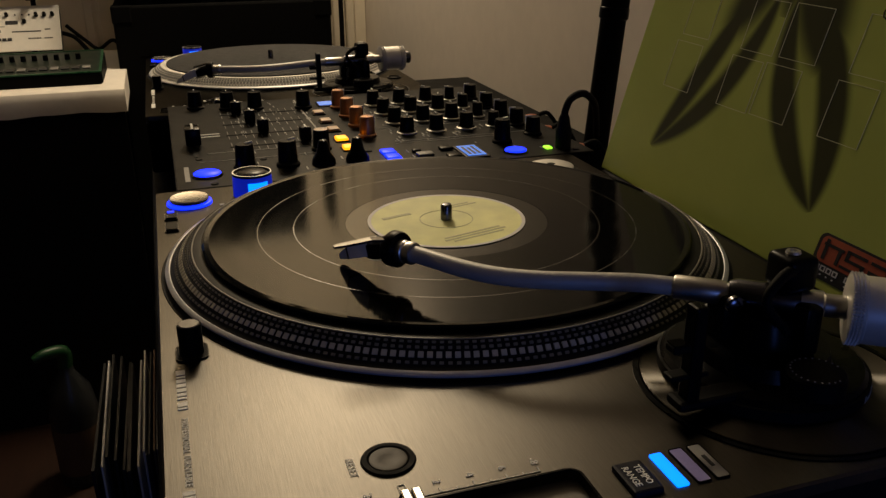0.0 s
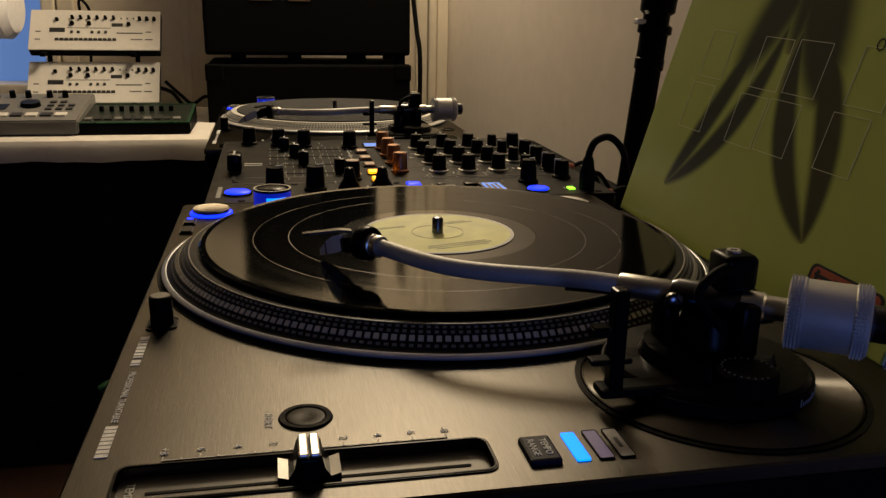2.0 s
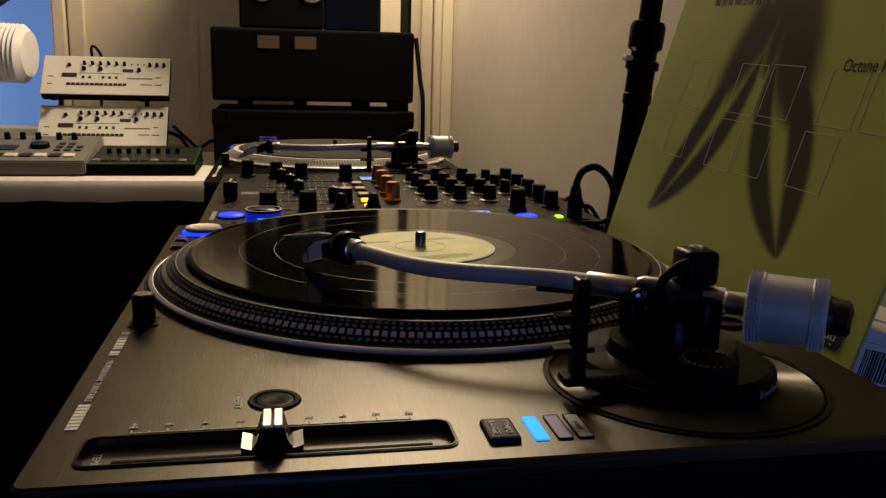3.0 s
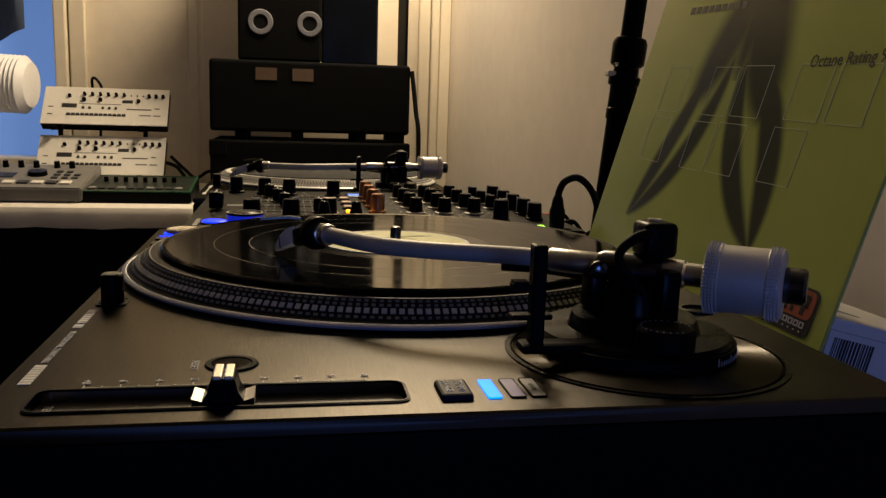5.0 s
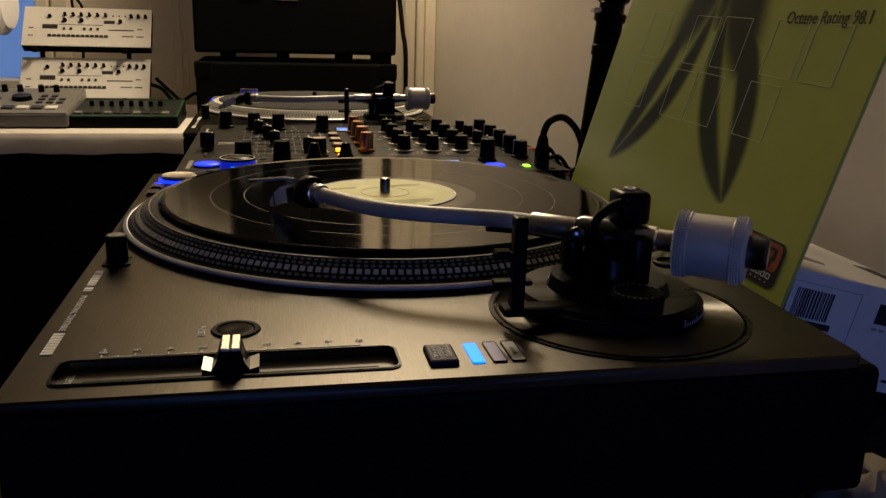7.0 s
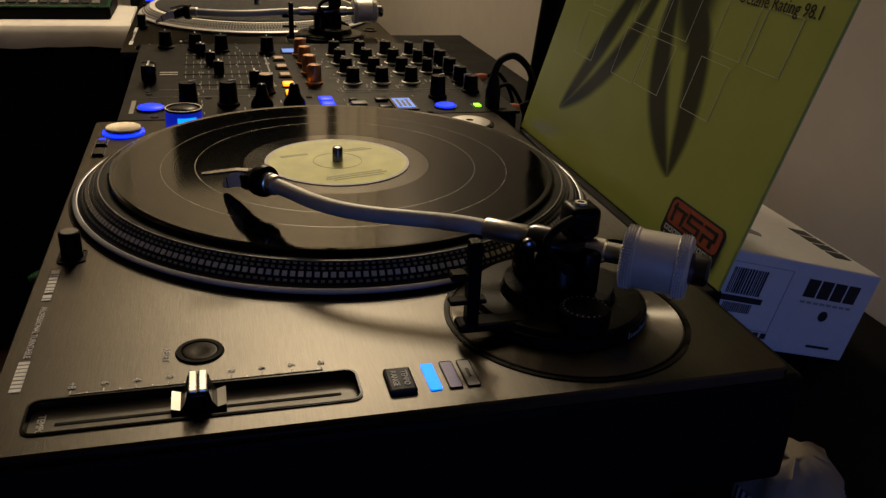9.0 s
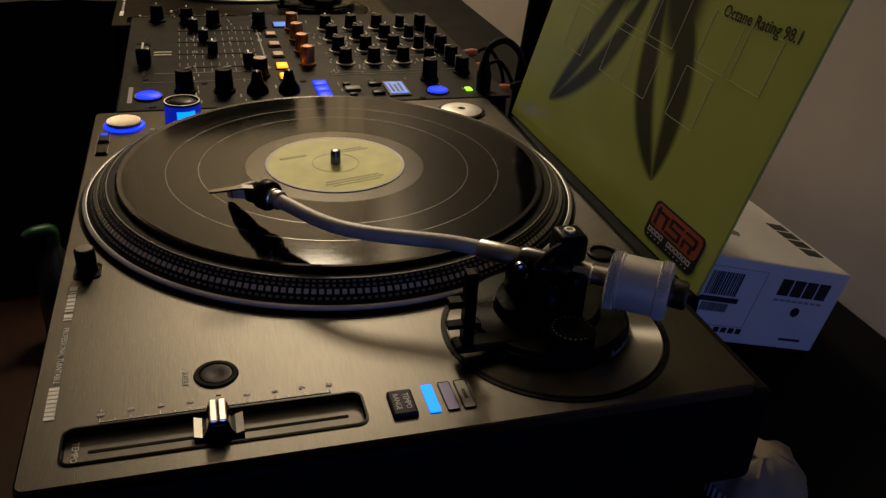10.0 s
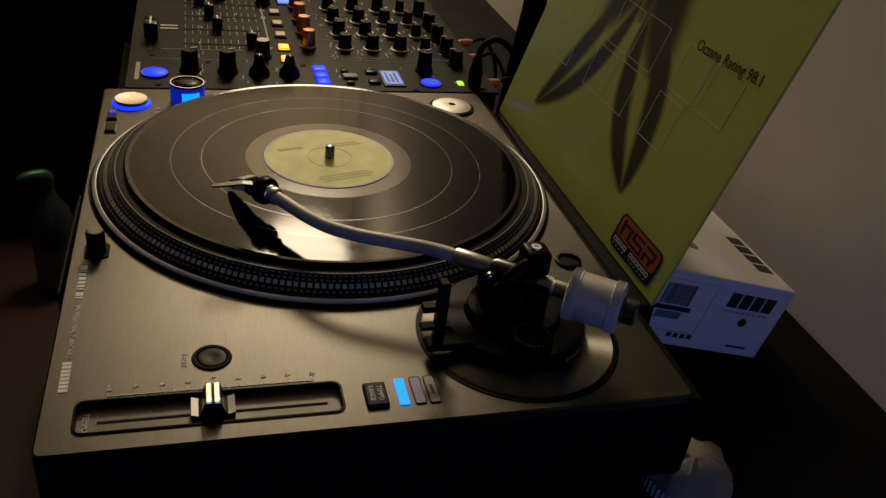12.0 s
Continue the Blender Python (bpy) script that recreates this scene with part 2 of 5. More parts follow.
def sleeve_print():
    """Olive green sleeve with a soft grey leaf photograph, drawn from distances to four blade axes."""
    m = bpy.data.materials.new("olive_sleeve_print")
    m.use_nodes = True
    t = m.node_tree
    b = t.nodes["Principled BSDF"]
    b.inputs["Roughness"].default_value = 0.20
    b.inputs["Specular IOR Level"].default_value = 0.30
    co = t.nodes.new("ShaderNodeTexCoord")
    sep = t.nodes.new("ShaderNodeSeparateXYZ")
    t.links.new(co.outputs["Object"], sep.inputs[0])

    def math(op, a, c=None, d=None):
        n = t.nodes.new("ShaderNodeMath")
        n.operation = op
        for k, v in enumerate((a, c, d)):
            if v is None:
                continue
            if isinstance(v, (int, float)):
                n.inputs[k].default_value = v
            else:
                t.links.new(v, n.inputs[k])
        return n.outputs[0]

    def smooth(v, lo, hi):
        n = t.nodes.new("ShaderNodeMapRange")
        n.interpolation_type = "SMOOTHSTEP"
        n.inputs["From Min"].default_value, n.inputs["From Max"].default_value = lo, hi
        n.inputs["To Min"].default_value, n.inputs["To Max"].default_value = 1, 0
        t.links.new(v, n.inputs["Value"])
        return n.outputs[0]

    total = None
    for (x0, y0, x1, y1, bow, wide, soft) in LEAF:
        dx, dy = x1 - x0, y1 - y0
        size = (dx * dx + dy * dy) ** 0.5
        ux, uy = dx / size, dy / size
        px, py = math("SUBTRACT", sep.outputs[0], x0), math("SUBTRACT", sep.outputs[1], y0)
        along = math("ADD", math("MULTIPLY", px, ux / size), math("MULTIPLY", py, uy / size))
        across = math("SUBTRACT", math("MULTIPLY", px, -uy), math("MULTIPLY", py, -ux))
        arch = math("MULTIPLY", math("MULTIPLY", along, math("SUBTRACT", 1.0, along)), 4.0)
        off = math("ABSOLUTE", math("SUBTRACT", across, math("MULTIPLY", arch, bow)))
        lim = math("MULTIPLY", math("POWER", math("MAXIMUM", arch, 0.0), 0.6), wide)
        edge = smooth(math("SUBTRACT", off, lim), -soft, soft)
        inside = math("MULTIPLY", math("GREATER_THAN", along, 0.0), math("LESS_THAN", along, 1.0))
        one = math("MULTIPLY", edge, inside)
        total = one if total is None else math("MAXIMUM", total, one)
    n = t.nodes.new("ShaderNodeTexNoise")
    n.inputs["Scale"].default_value = 22
    n.inputs["Detail"].default_value = 4
    t.links.new(co.outputs["Object"], n.inputs["Vector"])
    base = t.nodes.new("ShaderNodeMix")
    base.data_type = "RGBA"
    base.inputs["A"].default_value, base.inputs["B"].default_value = (0.43, 0.50, 0.110, 1), (0.52, 0.60, 0.140, 1)
    t.links.new(n.outputs["Fac"], base.inputs["Factor"])
    mix = t.nodes.new("ShaderNodeMix")
    mix.data_type = "RGBA"
    mix.inputs["B"].default_value = (0.022, 0.021, 0.016, 1)
    t.links.new(base.outputs["Result"], mix.inputs["A"])
    t.links.new(math("MULTIPLY", total, 0.93), mix.inputs["Factor"])
    t.links.new(mix.outputs["Result"], b.inputs["Base Color"])
    return m


# blades of the leaf on the sleeve: root, tip, bow, half width, softness (sleeve metres)
LEAF = [
    (0.115, 0.172, 0.055, 0.036, 0.002, 0.0095, 0.004),
    (0.137, 0.170, 0.055, 0.036, 0.018, 0.0095, 0.004),
    (0.153, 0.168, 0.226, 0.040, -0.018, 0.0110, 0.004),
    (0.163, 0.174, 0.226, 0.040, 0.015, 0.0120, 0.004),
    (0.096, 0.128, 0.142, 0.245, -0.004, 0.020, 0.010),
    (0.196, 0.120, 0.152, 0.245, 0.006, 0.024, 0.010),
    (0.146, 0.150, 0.148, 0.330, 0.0, 0.017, 0.010),
]
M["vinyl"], M["label"], M["sleeve"], M["floor"] = vinyl(), label_paper(), sleeve_print(), wood_floor()


# ---- mesh helpers ----
def thing(name, place, label, category, group="", kind="", turn=0.0, tilt=0.0):
    ob = new(name)
    ob.empty_display_size = 0.02
    ob.matrix_world = pose(*place, 0, tilt, turn)
    return tagged(ob, label, category, group, kind)


def part(name, bm, mat, parent=None, label="", smooth=False, lift=0.0):
    if lift:
        bmesh.ops.translate(bm, verts=bm.verts, vec=(0, 0, lift))
    bmesh.ops.recalc_face_normals(bm, faces=bm.faces)
    me = bpy.data.meshes.new(name)
    bm.to_mesh(me)
    bm.free()
    if smooth:
        for p in me.polygons:
            p.use_smooth = True
        me.set_sharp_from_angle(angle=radians(38))
    for one in (mat if isinstance(mat, (list, tuple)) else [mat]):
        me.materials.append(M[one] if isinstance(one, str) else one)
    ob = new(name, me)
    if parent:
        ob.parent = parent
    if label:
        ob["label"] = label
    return ob


def box(x0, y0, z0, x1, y1, z1, bevel=0.0, bm=None, seg=2):
    bm = bm or bmesh.new()
    vs = bmesh.ops.create_cube(bm, size=1)["verts"]
    for v in vs:
        v.co = (x0 + (v.co.x + 0.5) * (x1 - x0), y0 + (v.co.y + 0.5) * (y1 - y0), z0 + (v.co.z + 0.5) * (z1 - z0))
    if bevel:
        edges = list({e for v in vs for e in v.link_edges})
        bmesh.ops.bevel(bm, geom=edges, offset=bevel, segments=seg, affect="EDGES", profile=0.5)
    return bm


def lathe(profile, cx=0, cy=0, seg=48, bm=None, close=True):
    """A turned body from (radius, height) pairs."""
    bm = bm or bmesh.new()
    rings = []
    for r, z in profile:
        if r < 1e-6:
            rings.append([bm.verts.new((cx, cy, z))])
        else:
            rings.append([bm.verts.new((cx + r * math.cos(2 * math.pi * k / seg), cy + r * math.sin(2 * math.pi * k / seg), z)) for k in range(seg)])
    for a, b in zip(rings, rings[1:]):
        for k in range(seg):
            j = (k + 1) % seg
            if len(a) == 1 and len(b) > 1:
                bm.faces.new((a[0], b[k], b[j]))
            elif len(b) == 1 and len(a) > 1:
                bm.faces.new((a[k], b[0], a[j]))
            elif len(a) > 1:
                bm.faces.new((a[k], b[k], b[j], a[j]))
    return bm


def tube(points, radius, seg=12, bm=None, caps=True, smooth_steps=6):
    """A round tube along a smooth line through the points; radius may be one number or one for each point."""
    bm = bm or bmesh.new()
    P = [Vector(p) for p in points]
    R = list(radius) if isinstance(radius, (list, tuple)) else [radius] * len(P)
    line, rad = [], []
    for k in range(len(P) - 1):
        a, b, c, d = P[max(k - 1, 0)], P[k], P[k + 1], P[min(k + 2, len(P) - 1)]
        for s in range(smooth_steps):
            u = s / smooth_steps
            line.append(0.5 * ((2 * b) + (c - a) * u + (2 * a - 5 * b + 4 * c - d) * u * u + (3 * b - a - 3 * c + d) * u ** 3))
            rad.append(R[k] + (R[k + 1] - R[k]) * u)
    line.append(P[-1])
    rad.append(R[-1])
    up = Vector((0, 0, 1))
    rings = []
    for k, p in enumerate(line):
        w = (line[min(k + 1, len(line) - 1)] - line[max(k - 1, 0)]).normalized()
        s = w.cross(up)
        if s.length < 1e-4:
            s = w.cross(Vector((0, 1, 0)))
        s.normalize()
        n = s.cross(w)
        up = n
        rings.append([bm.verts.new(p + rad[k] * (math.cos(2 * math.pi * j / seg) * s + math.sin(2 * math.pi * j / seg) * n)) for j in range(seg)])
    for a, b in zip(rings, rings[1:]):
        for j in range(seg):
            i = (j + 1) % seg
            bm.faces.new((a[j], a[i], b[i], b[j]))
    if caps:
        bm.faces.new(rings[0][::-1])
        bm.faces.new(rings[-1])
    return bm


def moved(bm, m):
    bmesh.ops.transform(bm, matrix=m, verts=bm.verts)
    return bm


def round_rect(x0, y0, x1, y1, r, n=6):
    pts = []
    for cx, cy, a in ((x1 - r, y1 - r, 0), (x0 + r, y1 - r, 90), (x0 + r, y0 + r, 180), (x1 - r, y0 + r, 270)):
        for k in range(n + 1):
            q = radians(a + 90 * k / n)
            pts.append((cx + r * math.cos(q), cy + r * math.sin(q)))
    return pts


def slab(pts, z0, z1, bm=None):
    """A flat plate with the given outline."""
    bm = bm or bmesh.new()
    lo, hi = [bm.verts.new((x, y, z0)) for x, y in pts], [bm.verts.new((x, y, z1)) for x, y in pts]
    bm.faces.new(hi)
    bm.faces.new(lo[::-1])
    for k in range(len(pts)):
        j = (k + 1) % len(pts)
        bm.faces.new((lo[k], lo[j], hi[j], hi[k]))
    return bm


def band(outer, inner, z0, z1, bm=None):
    """A flat ring between two outlines of equally many points."""
    bm = bm or bmesh.new()
    n = len(outer)
    A = [[bm.verts.new((x, y, z)) for x, y in pts] for pts, z in ((outer, z0), (outer, z1), (inner, z1), (inner, z0))]
    for k in range(n):
        j = (k + 1) % n
        for a, b in ((0, 1), (1, 2), (2, 3), (3, 0)):
            bm.faces.new((A[a][k], A[a][j], A[b][j], A[b][k]))
    return bm


def circle_pts(cx, cy, r, n=48):
    return [(cx + r * math.cos(2 * math.pi * k / n), cy + r * math.sin(2 * math.pi * k / n)) for k in range(n)]


def letters(name, text, size, m, mat, parent, align="LEFT", squeeze=1.0, label=""):
    """Printed words as a thin mesh; m is the pose in the parent's space."""
    curve = bpy.data.curves.new(name, "FONT")
    curve.body, curve.size, curve.align_x, curve.align_y = text, size, align, "CENTER"
    curve.resolution_u = 2
    curve.extrude = 0.00012
    ob = new("words_tmp", curve)
    bpy.context.view_layer.update()
    me = bpy.data.meshes.new_from_object(ob.evaluated_get(bpy.context.evaluated_depsgraph_get()))
    bpy.data.objects.remove(ob)
    me.transform(m @ Matrix.Diagonal((squeeze, 1, 1, 1)))
    me.materials.clear()
    me.materials.append(M[mat])
    out = new(name, me)
    out.parent = parent
    if label:
        out["label"] = label
    return out


def knob(name, parent, x, y, z, r, h, mat="black", cap=None, skirt=None, pointer=True, angle=0.0):
    """A control knob with a skirt, a tapered grip, a cap and a pointer line."""
    k = part(name, lathe([(0, 0), (r * 1.22, 0), (r * 1.22, h * 0.10), (r * 1.02, h * 0.16), (r * 0.92, h * 0.93), (r * 0.84, h), (0, h)], x, y, 20), mat, parent, smooth=True, lift=z)
    if skirt:
        part("skirt", lathe([(r * 1.24, 0.0002), (r * 1.42, 0.0002), (r * 1.42, h * 0.07), (r * 1.24, h * 0.11)], x, y, 20), skirt, k, smooth=True, lift=z)
    if cap:
        part("cap", lathe([(0, h + 0.0002), (r * 0.80, h + 0.0002), (r * 0.80, h + 0.0008), (0, h + 0.0009)], x, y, 20), cap, k, lift=z)
    if pointer:
        bm = box(-0.0005, r * 0.15, h + 0.0003, 0.0005, r * 0.86, h + 0.0012)
        box(-0.0005, r * 0.86, h * 0.2, 0.0005, r * 1.0, h + 0.0012, bm=bm)
        part("pointer_line", moved(bm, pose(x, y, z, 0, 0, angle)), "print", k)
    return k


# ---- the room ----
def structure(name, bm, mat, label):
    return tagged(part(name, bm, mat), label, kind="structure")


RX, BY = 0.585, 2.252                 # inner faces of the two walls that meet in the corner
structure("floor", box(-2.6, -2.6, -0.05, RX, BY, 0.0), "floor", "dark red-brown wooden floorboards in shadow")
structure("ceiling", box(-2.7, -2.7, 2.40, RX + 0.1, BY + 0.1, 2.5), "ceiling", "unseen white ceiling, darkened in its colour to bounce less light")
structure("wall_east", box(RX, -2.6, 0, RX + 0.1, BY + 0.1, 2.4), "wall", "matt cream wall beside the desk")
WX0, WX1, WZ0, WZ1 = -1.207, -0.522, 0.84, 1.93
bm = box(WX1, BY, 0, RX, BY + 0.1, 2.4)
box(-2.6, BY, 0, WX0, BY + 0.1, 2.4, bm=bm)
box(WX0, BY, 0, WX1, BY + 0.1, WZ0, bm=bm)
box(WX0, BY, WZ1, WX1, BY + 0.1, 2.4, bm=bm)
structure("wall_north", bm, "wallback", "cream painted back wall with a window opening")
structure("wall_west", box(-2.7, -2.6, 0, -2.6, BY + 0.1, 2.4), "dimwall", "unseen cream wall, its darkness put into the colour")
structure("wall_south", box(-2.7, -2.7, 0, RX + 0.1, -2.6, 2.4), "dimwall", "unseen cream wall behind the camera, darkened in its colour")
bm = box(0.488, BY - 0.022, 0, 0.522, BY, 2.4, 0.004)
box(0.524, BY - 0.034, 0, 0.548, BY, 2.4, 0.006, bm=bm)
box(0.550, BY - 0.016, 0, 0.584, BY, 2.4, 0.003, bm=bm)
structure("trim", bm, "trim", "cream stepped vertical moulding in the room corner")
bm = box(-0.168, BY - 0.007, 0, -0.145, BY, 2.4, 0.003)
box(-0.140, BY - 0.004, 0, -0.128, BY, 2.4, 0.002, bm=bm)
structure("trim_1", bm, "trim", "slim cream batten on the back wall")

win = tagged(new("window_1"), "window in a cream frame, blue light outside", "window", kind="structure")
win.location = (0.013, BY, -0.02)
part("casing", box(-0.532, -0.030, 0.80, -0.498, 0, 2.05, 0.005), "trim", win)
part("casing", box(-0.494, -0.018, 0.80, -0.452, 0, 2.05, 0.004), "trim", win)
part("window_sill", box(WX0, -0.05, WZ0 - 0.01, WX1 + 0.007, 0.09, WZ0 + 0.02, 0.004), "trim", win)
part("window_frame", box(WX0 + 0.008, 0.05, WZ0 + 0.02, WX0 + 0.04, 0.09, WZ1 + 0.02, 0.003), "trim", win)
part("pane", box(WX0 + 0.04, 0.06, WZ0 + 0.02, WX1 + 0.007, 0.064, WZ1 + 0.02), "bluelight", win, "frosted pane glowing blue")
curtain = bmesh.new()
rows = []
for i in range(29):
    u = i / 28
    x = -1.057 + u * 0.47
    lowz = 1.11 + 0.05 * math.sin(u * 2.6) + 0.05 * max(0, u - 0.85) / 0.15
    rows.append([curtain.verts.new((x, 2.217 + 0.014 * math.sin(u * 31), lowz + (1.98 - lowz) * k / 6)) for k in range(7)])
for a, b in zip(rows, rows[1:]):
    for k in range(6):
        curtain.faces.new((a[k], b[k], b[k + 1], a[k + 1]))
cur = part("curtain", curtain, "curtain", smooth=True)
mod = cur.modifiers.new("thick", "SOLIDIFY")
mod.thickness = 0.004
tagged(cur, "dark blue curtain gathered up before the window", "curtain")


def vent_hose():
    """Corrugated hose: a tube whose radius swells at every rib."""
    pts, rad = [], []
    for k in range(101):
        u = k / 100
        pts.append((-1.107 + 0.560 * u, 2.137 - 0.03 * u * u, 1.045 - 0.010 * u * u))
        rad.append(0.070 + (0.0055 if k % 2 else 0) - (0.012 if k > 98 else 0))
    ob = part("vent_hose", tube(pts, rad, 24, smooth_steps=2), "hose", smooth=True)
    part("hose_strap", tube([(-0.80, 2.127, 1.08), (-0.80, 2.192, 1.11), (-0.80, BY + 0.06, 1.12)], 0.004, 8), "matte", ob)
    return tagged(ob, "white corrugated ventilation hose by the window", "hose")


vent_hose()

# ---- desks ----
desk = thing("dj_desk", (0, 0, 0), "black laminate desk carrying the decks", "desk")
part("desktop", box(-0.012, -0.06, TABLE - 0.03, 0.583, 1.36, TABLE, 0.003), "desk", desk)
for x in (0.02, 0.50):
    for y in (0.12, 1.28):
        part("leg", box(x, y, 0.0, x + 0.05, y + 0.05, TABLE - 0.03, 0.003), "desk", desk)
part("back_panel", box(0.30, 0.16, 0.25, 0.32, 1.30, TABLE - 0.03), "desk", desk)

side = thing("side_table", (-0.007, 0.052, -0.020), "table under a white cloth, edge hanging soft", "table")
bm = bmesh.new()
nx, edge = 60, []
for i in range(nx + 1):
    x = -1.75 + 1.69 * i / nx
    w = 0.0016 * math.sin(i * 0.7) + 0.001 * math.sin(i * 1.9)
    edge.append([bm.verts.new(p) for p in ((x, 2.17, 0.795), (x, 1.62, 0.795), (x, 1.606 + 0.3 * w, 0.790), (x, 1.600 + w * 0.5, 0.778), (x, 1.603 + w * 0.5, 0.745 + w), (x, 1.62, 0.742 + w), (x, 2.17, 0.745))])
for a, b in zip(edge, edge[1:]):
    for k in range(7):
        j = (k + 1) % 7
        bm.faces.new((a[k], a[j], b[j], b[k]))
bm.faces.new(edge[0])
bm.faces.new(edge[-1][::-1])
part("tabletop", bm, "white_desk", side, smooth=True)
part("skirt", box(-1.74, 1.612, 0.03, -0.065, 1.618, 0.748), "matte", side, "black cloth skirt")
for x in (-1.7, -0.14):
    for y in (1.68, 2.08):
        part("leg", box(x, y, 0.02, x + 0.045, y + 0.045, 0.745, 0.003), "desk", side)


# ---- turntables ----
PC = (0.178, 0.276)                  # platter centre on the deck
AC = (0.266, 0.068)                  # centre of the tonearm's base


def turntable(place, label, light_rim, arm_turn, sink=0.0):
    tt = thing("turntable", place, label, "turntable", "decks on the desk")

    def add(name, bm, mat, label="", smooth=False, parent=None):
        return part(name, bm, mat, parent or tt, label, smooth, DECK)

    def words(name, text, size, x, y, z=0.0004, mat="print", align="LEFT", squeeze=1.0, parent=None):
        return letters(name, text, size, pose(x, y, DECK + z, 0, 0, -90), mat, parent or tt, align, squeeze)

    # plinth and deck plate with the fader's slot cut through it
    add("plinth", box(0.0, 0.0, -0.068, 0.364, 0.453, -0.0062, 0.004), "satin", "thick black plinth")
    slot = round_rect(0.0172, 0.0130, 0.1502, 0.0355, 0.0045)
    bm = bmesh.new()
    rings = [[bm.verts.new((x, y, z)) for x, y in pts] for pts, z in (
        (round_rect(0.0, 0.0, 0.353, 0.453, 0.004), -0.0060), (round_rect(0.0, 0.0, 0.353, 0.453, 0.004), -0.0010),
        (round_rect(0.0010, 0.0010, 0.352, 0.452, 0.004), 0.0))]
    for a, b in zip(rings, rings[1:]):
        for k in range(len(a)):
            j = (k + 1) % len(a)
            bm.faces.new((a[k], a[j], b[j], b[k]))
    hole = [bm.verts.new((x, y, 0.0)) for x, y in slot]
    deep = [bm.verts.new((x, y, -0.0058)) for x, y in slot]
    for k in range(len(hole)):
        j = (k + 1) % len(hole)
        bm.faces.new((hole[k], hole[j], deep[j], deep[k]))
        bm.edges.get((hole[k], hole[j])) or bm.edges.new((hole[k], hole[j]))
    loop = [bm.edges.get((r[k], r[(k + 1) % len(r)])) for r in (rings[2], hole) for k in range(len(r))]
    bmesh.ops.triangle_fill(bm, edges=loop, use_beauty=True, normal=(0, 0, 1))
    add("deck_plate", bm, "deck", "brushed dark gunmetal deck plate")
    add("slot_floor", slab(slot, -0.0061, -0.0040), "slot", "bronze recessed slot floor")
    for x, y in ((0.04, 0.05), (0.31, 0.05), (0.04, 0.40), (0.31, 0.40)):
        add("foot", lathe([(0, sink - 0.0949), (0.024, sink - 0.0949), (0.026, sink - 0.090), (0.022, -0.069), (0.022, -0.068), (0, -0.068)], x, y, 28), "matte", smooth=True)
    # tempo fader
    add("slot_rim", band(round_rect(0.0160, 0.0117, 0.1514, 0.0368, 0.0055), slot, 0.0, 0.0006), "black")
    add("slot_lip", band(round_rect(0.0166, 0.0123, 0.1508, 0.0362, 0.005), slot, 0.0006, 0.0009), "black")
    add("fader_slit", slab(round_rect(0.027, 0.0233, 0.143, 0.0249, 0.0007, 3), -0.0040, -0.0037), "matte")
    words("tempo_mark", "TEMPO", 0.0042, 0.0215, 0.0313, -0.0038)
    fx, fy = 0.0835, 0.0241
    prof = [(0.88 * a, 0.78 * b) for a, b in [(-0.0125, -0.0045), (-0.0125, 0.0026), (-0.0084, 0.0012), (-0.0062, 0.0052), (-0.0050, 0.0105), (-0.0044, 0.0118), (0.0044, 0.0118), (0.0050, 0.0105), (0.0062, 0.0052), (0.0084, 0.0012), (0.0125, 0.0026), (0.0125, -0.0045)]]
    cap = add("fader_knob", box(fx - 0.0037, fy - 0.0085, -0.0041, fx + 0.0037, fy + 0.0085, 0.0088, 0.001), "black")
    bm = bmesh.new()
    lo, hi = ([bm.verts.new((fx + px, fy + q, pz)) for px, pz in prof] for q in (-0.0068, 0.0068))
    for k in range(len(prof) - 1):
        bm.faces.new((lo[k], lo[k + 1], hi[k + 1], hi[k])).material_index = 0 if k in (0, 1, 9, 10) else 1
    bm.faces.new(lo).material_index = 1
    bm.faces.new(hi[::-1]).material_index = 1
    part("wing", bm, ["weight", "black"], cap, "flared silver fader wings", lift=DECK)
    bm = box(fx - 0.0037, fy - 0.0078, 0.0088, fx - 0.0003, fy + 0.0078, 0.0105, 0.0006)
    box(fx + 0.0003, fy - 0.0078, 0.0088, fx + 0.0037, fy + 0.0078, 0.0105, 0.0006, bm=bm)
    part("grip", bm, "bright", cap, lift=DECK)
    bm = box(0.0315, 0.0384, 0.0001, 0.1365, 0.0388, 0.0004)
    for k in range(17):
        x = 0.0315 + 0.105 * k / 16
        box(x - 0.00025, 0.0384, 0.0001, x + 0.00025, 0.0412 if k % 2 == 0 else 0.0398, 0.0004, bm=bm)
    add("tempo_scale", bm, "print")
    for k, word in ((0, "+8"), (4, "6"), (8, "4"), (12, "2"), (20, "2"), (24, "4"), (28, "6"), (32, "-8")):
        words("scale_number", word, 0.0046, 0.0315 + 0.105 * k / 32, 0.0450, mat="print", align="CENTER")
    add("zero_mark", band(round_rect(0.0826, 0.0395, 0.0856, 0.0475, 0.0004, 2), round_rect(0.0830, 0.0399, 0.0852, 0.0471, 0.0003, 2), 0.0001, 0.0004), "greyprint")
    # reset button
    add("reset_ring", lathe([(0.0078, 0.0002), (0.0084, 0.0010), (0.0104, 0.0010), (0.0110, 0.0)], 0.0838, 0.0640, 40), "matte", smooth=True)
    add("reset_button", lathe([(0, 0.0003), (0.003, 0.0004), (0.0070, 0.0008), (0.0076, 0.0007), (0.0078, 0.0001)], 0.0838, 0.0640, 40), "turned", "dark concave metal button", True)
    words("reset_mark", "RESET", 0.0044, 0.0690, 0.0633, mat="print", align="CENTER")
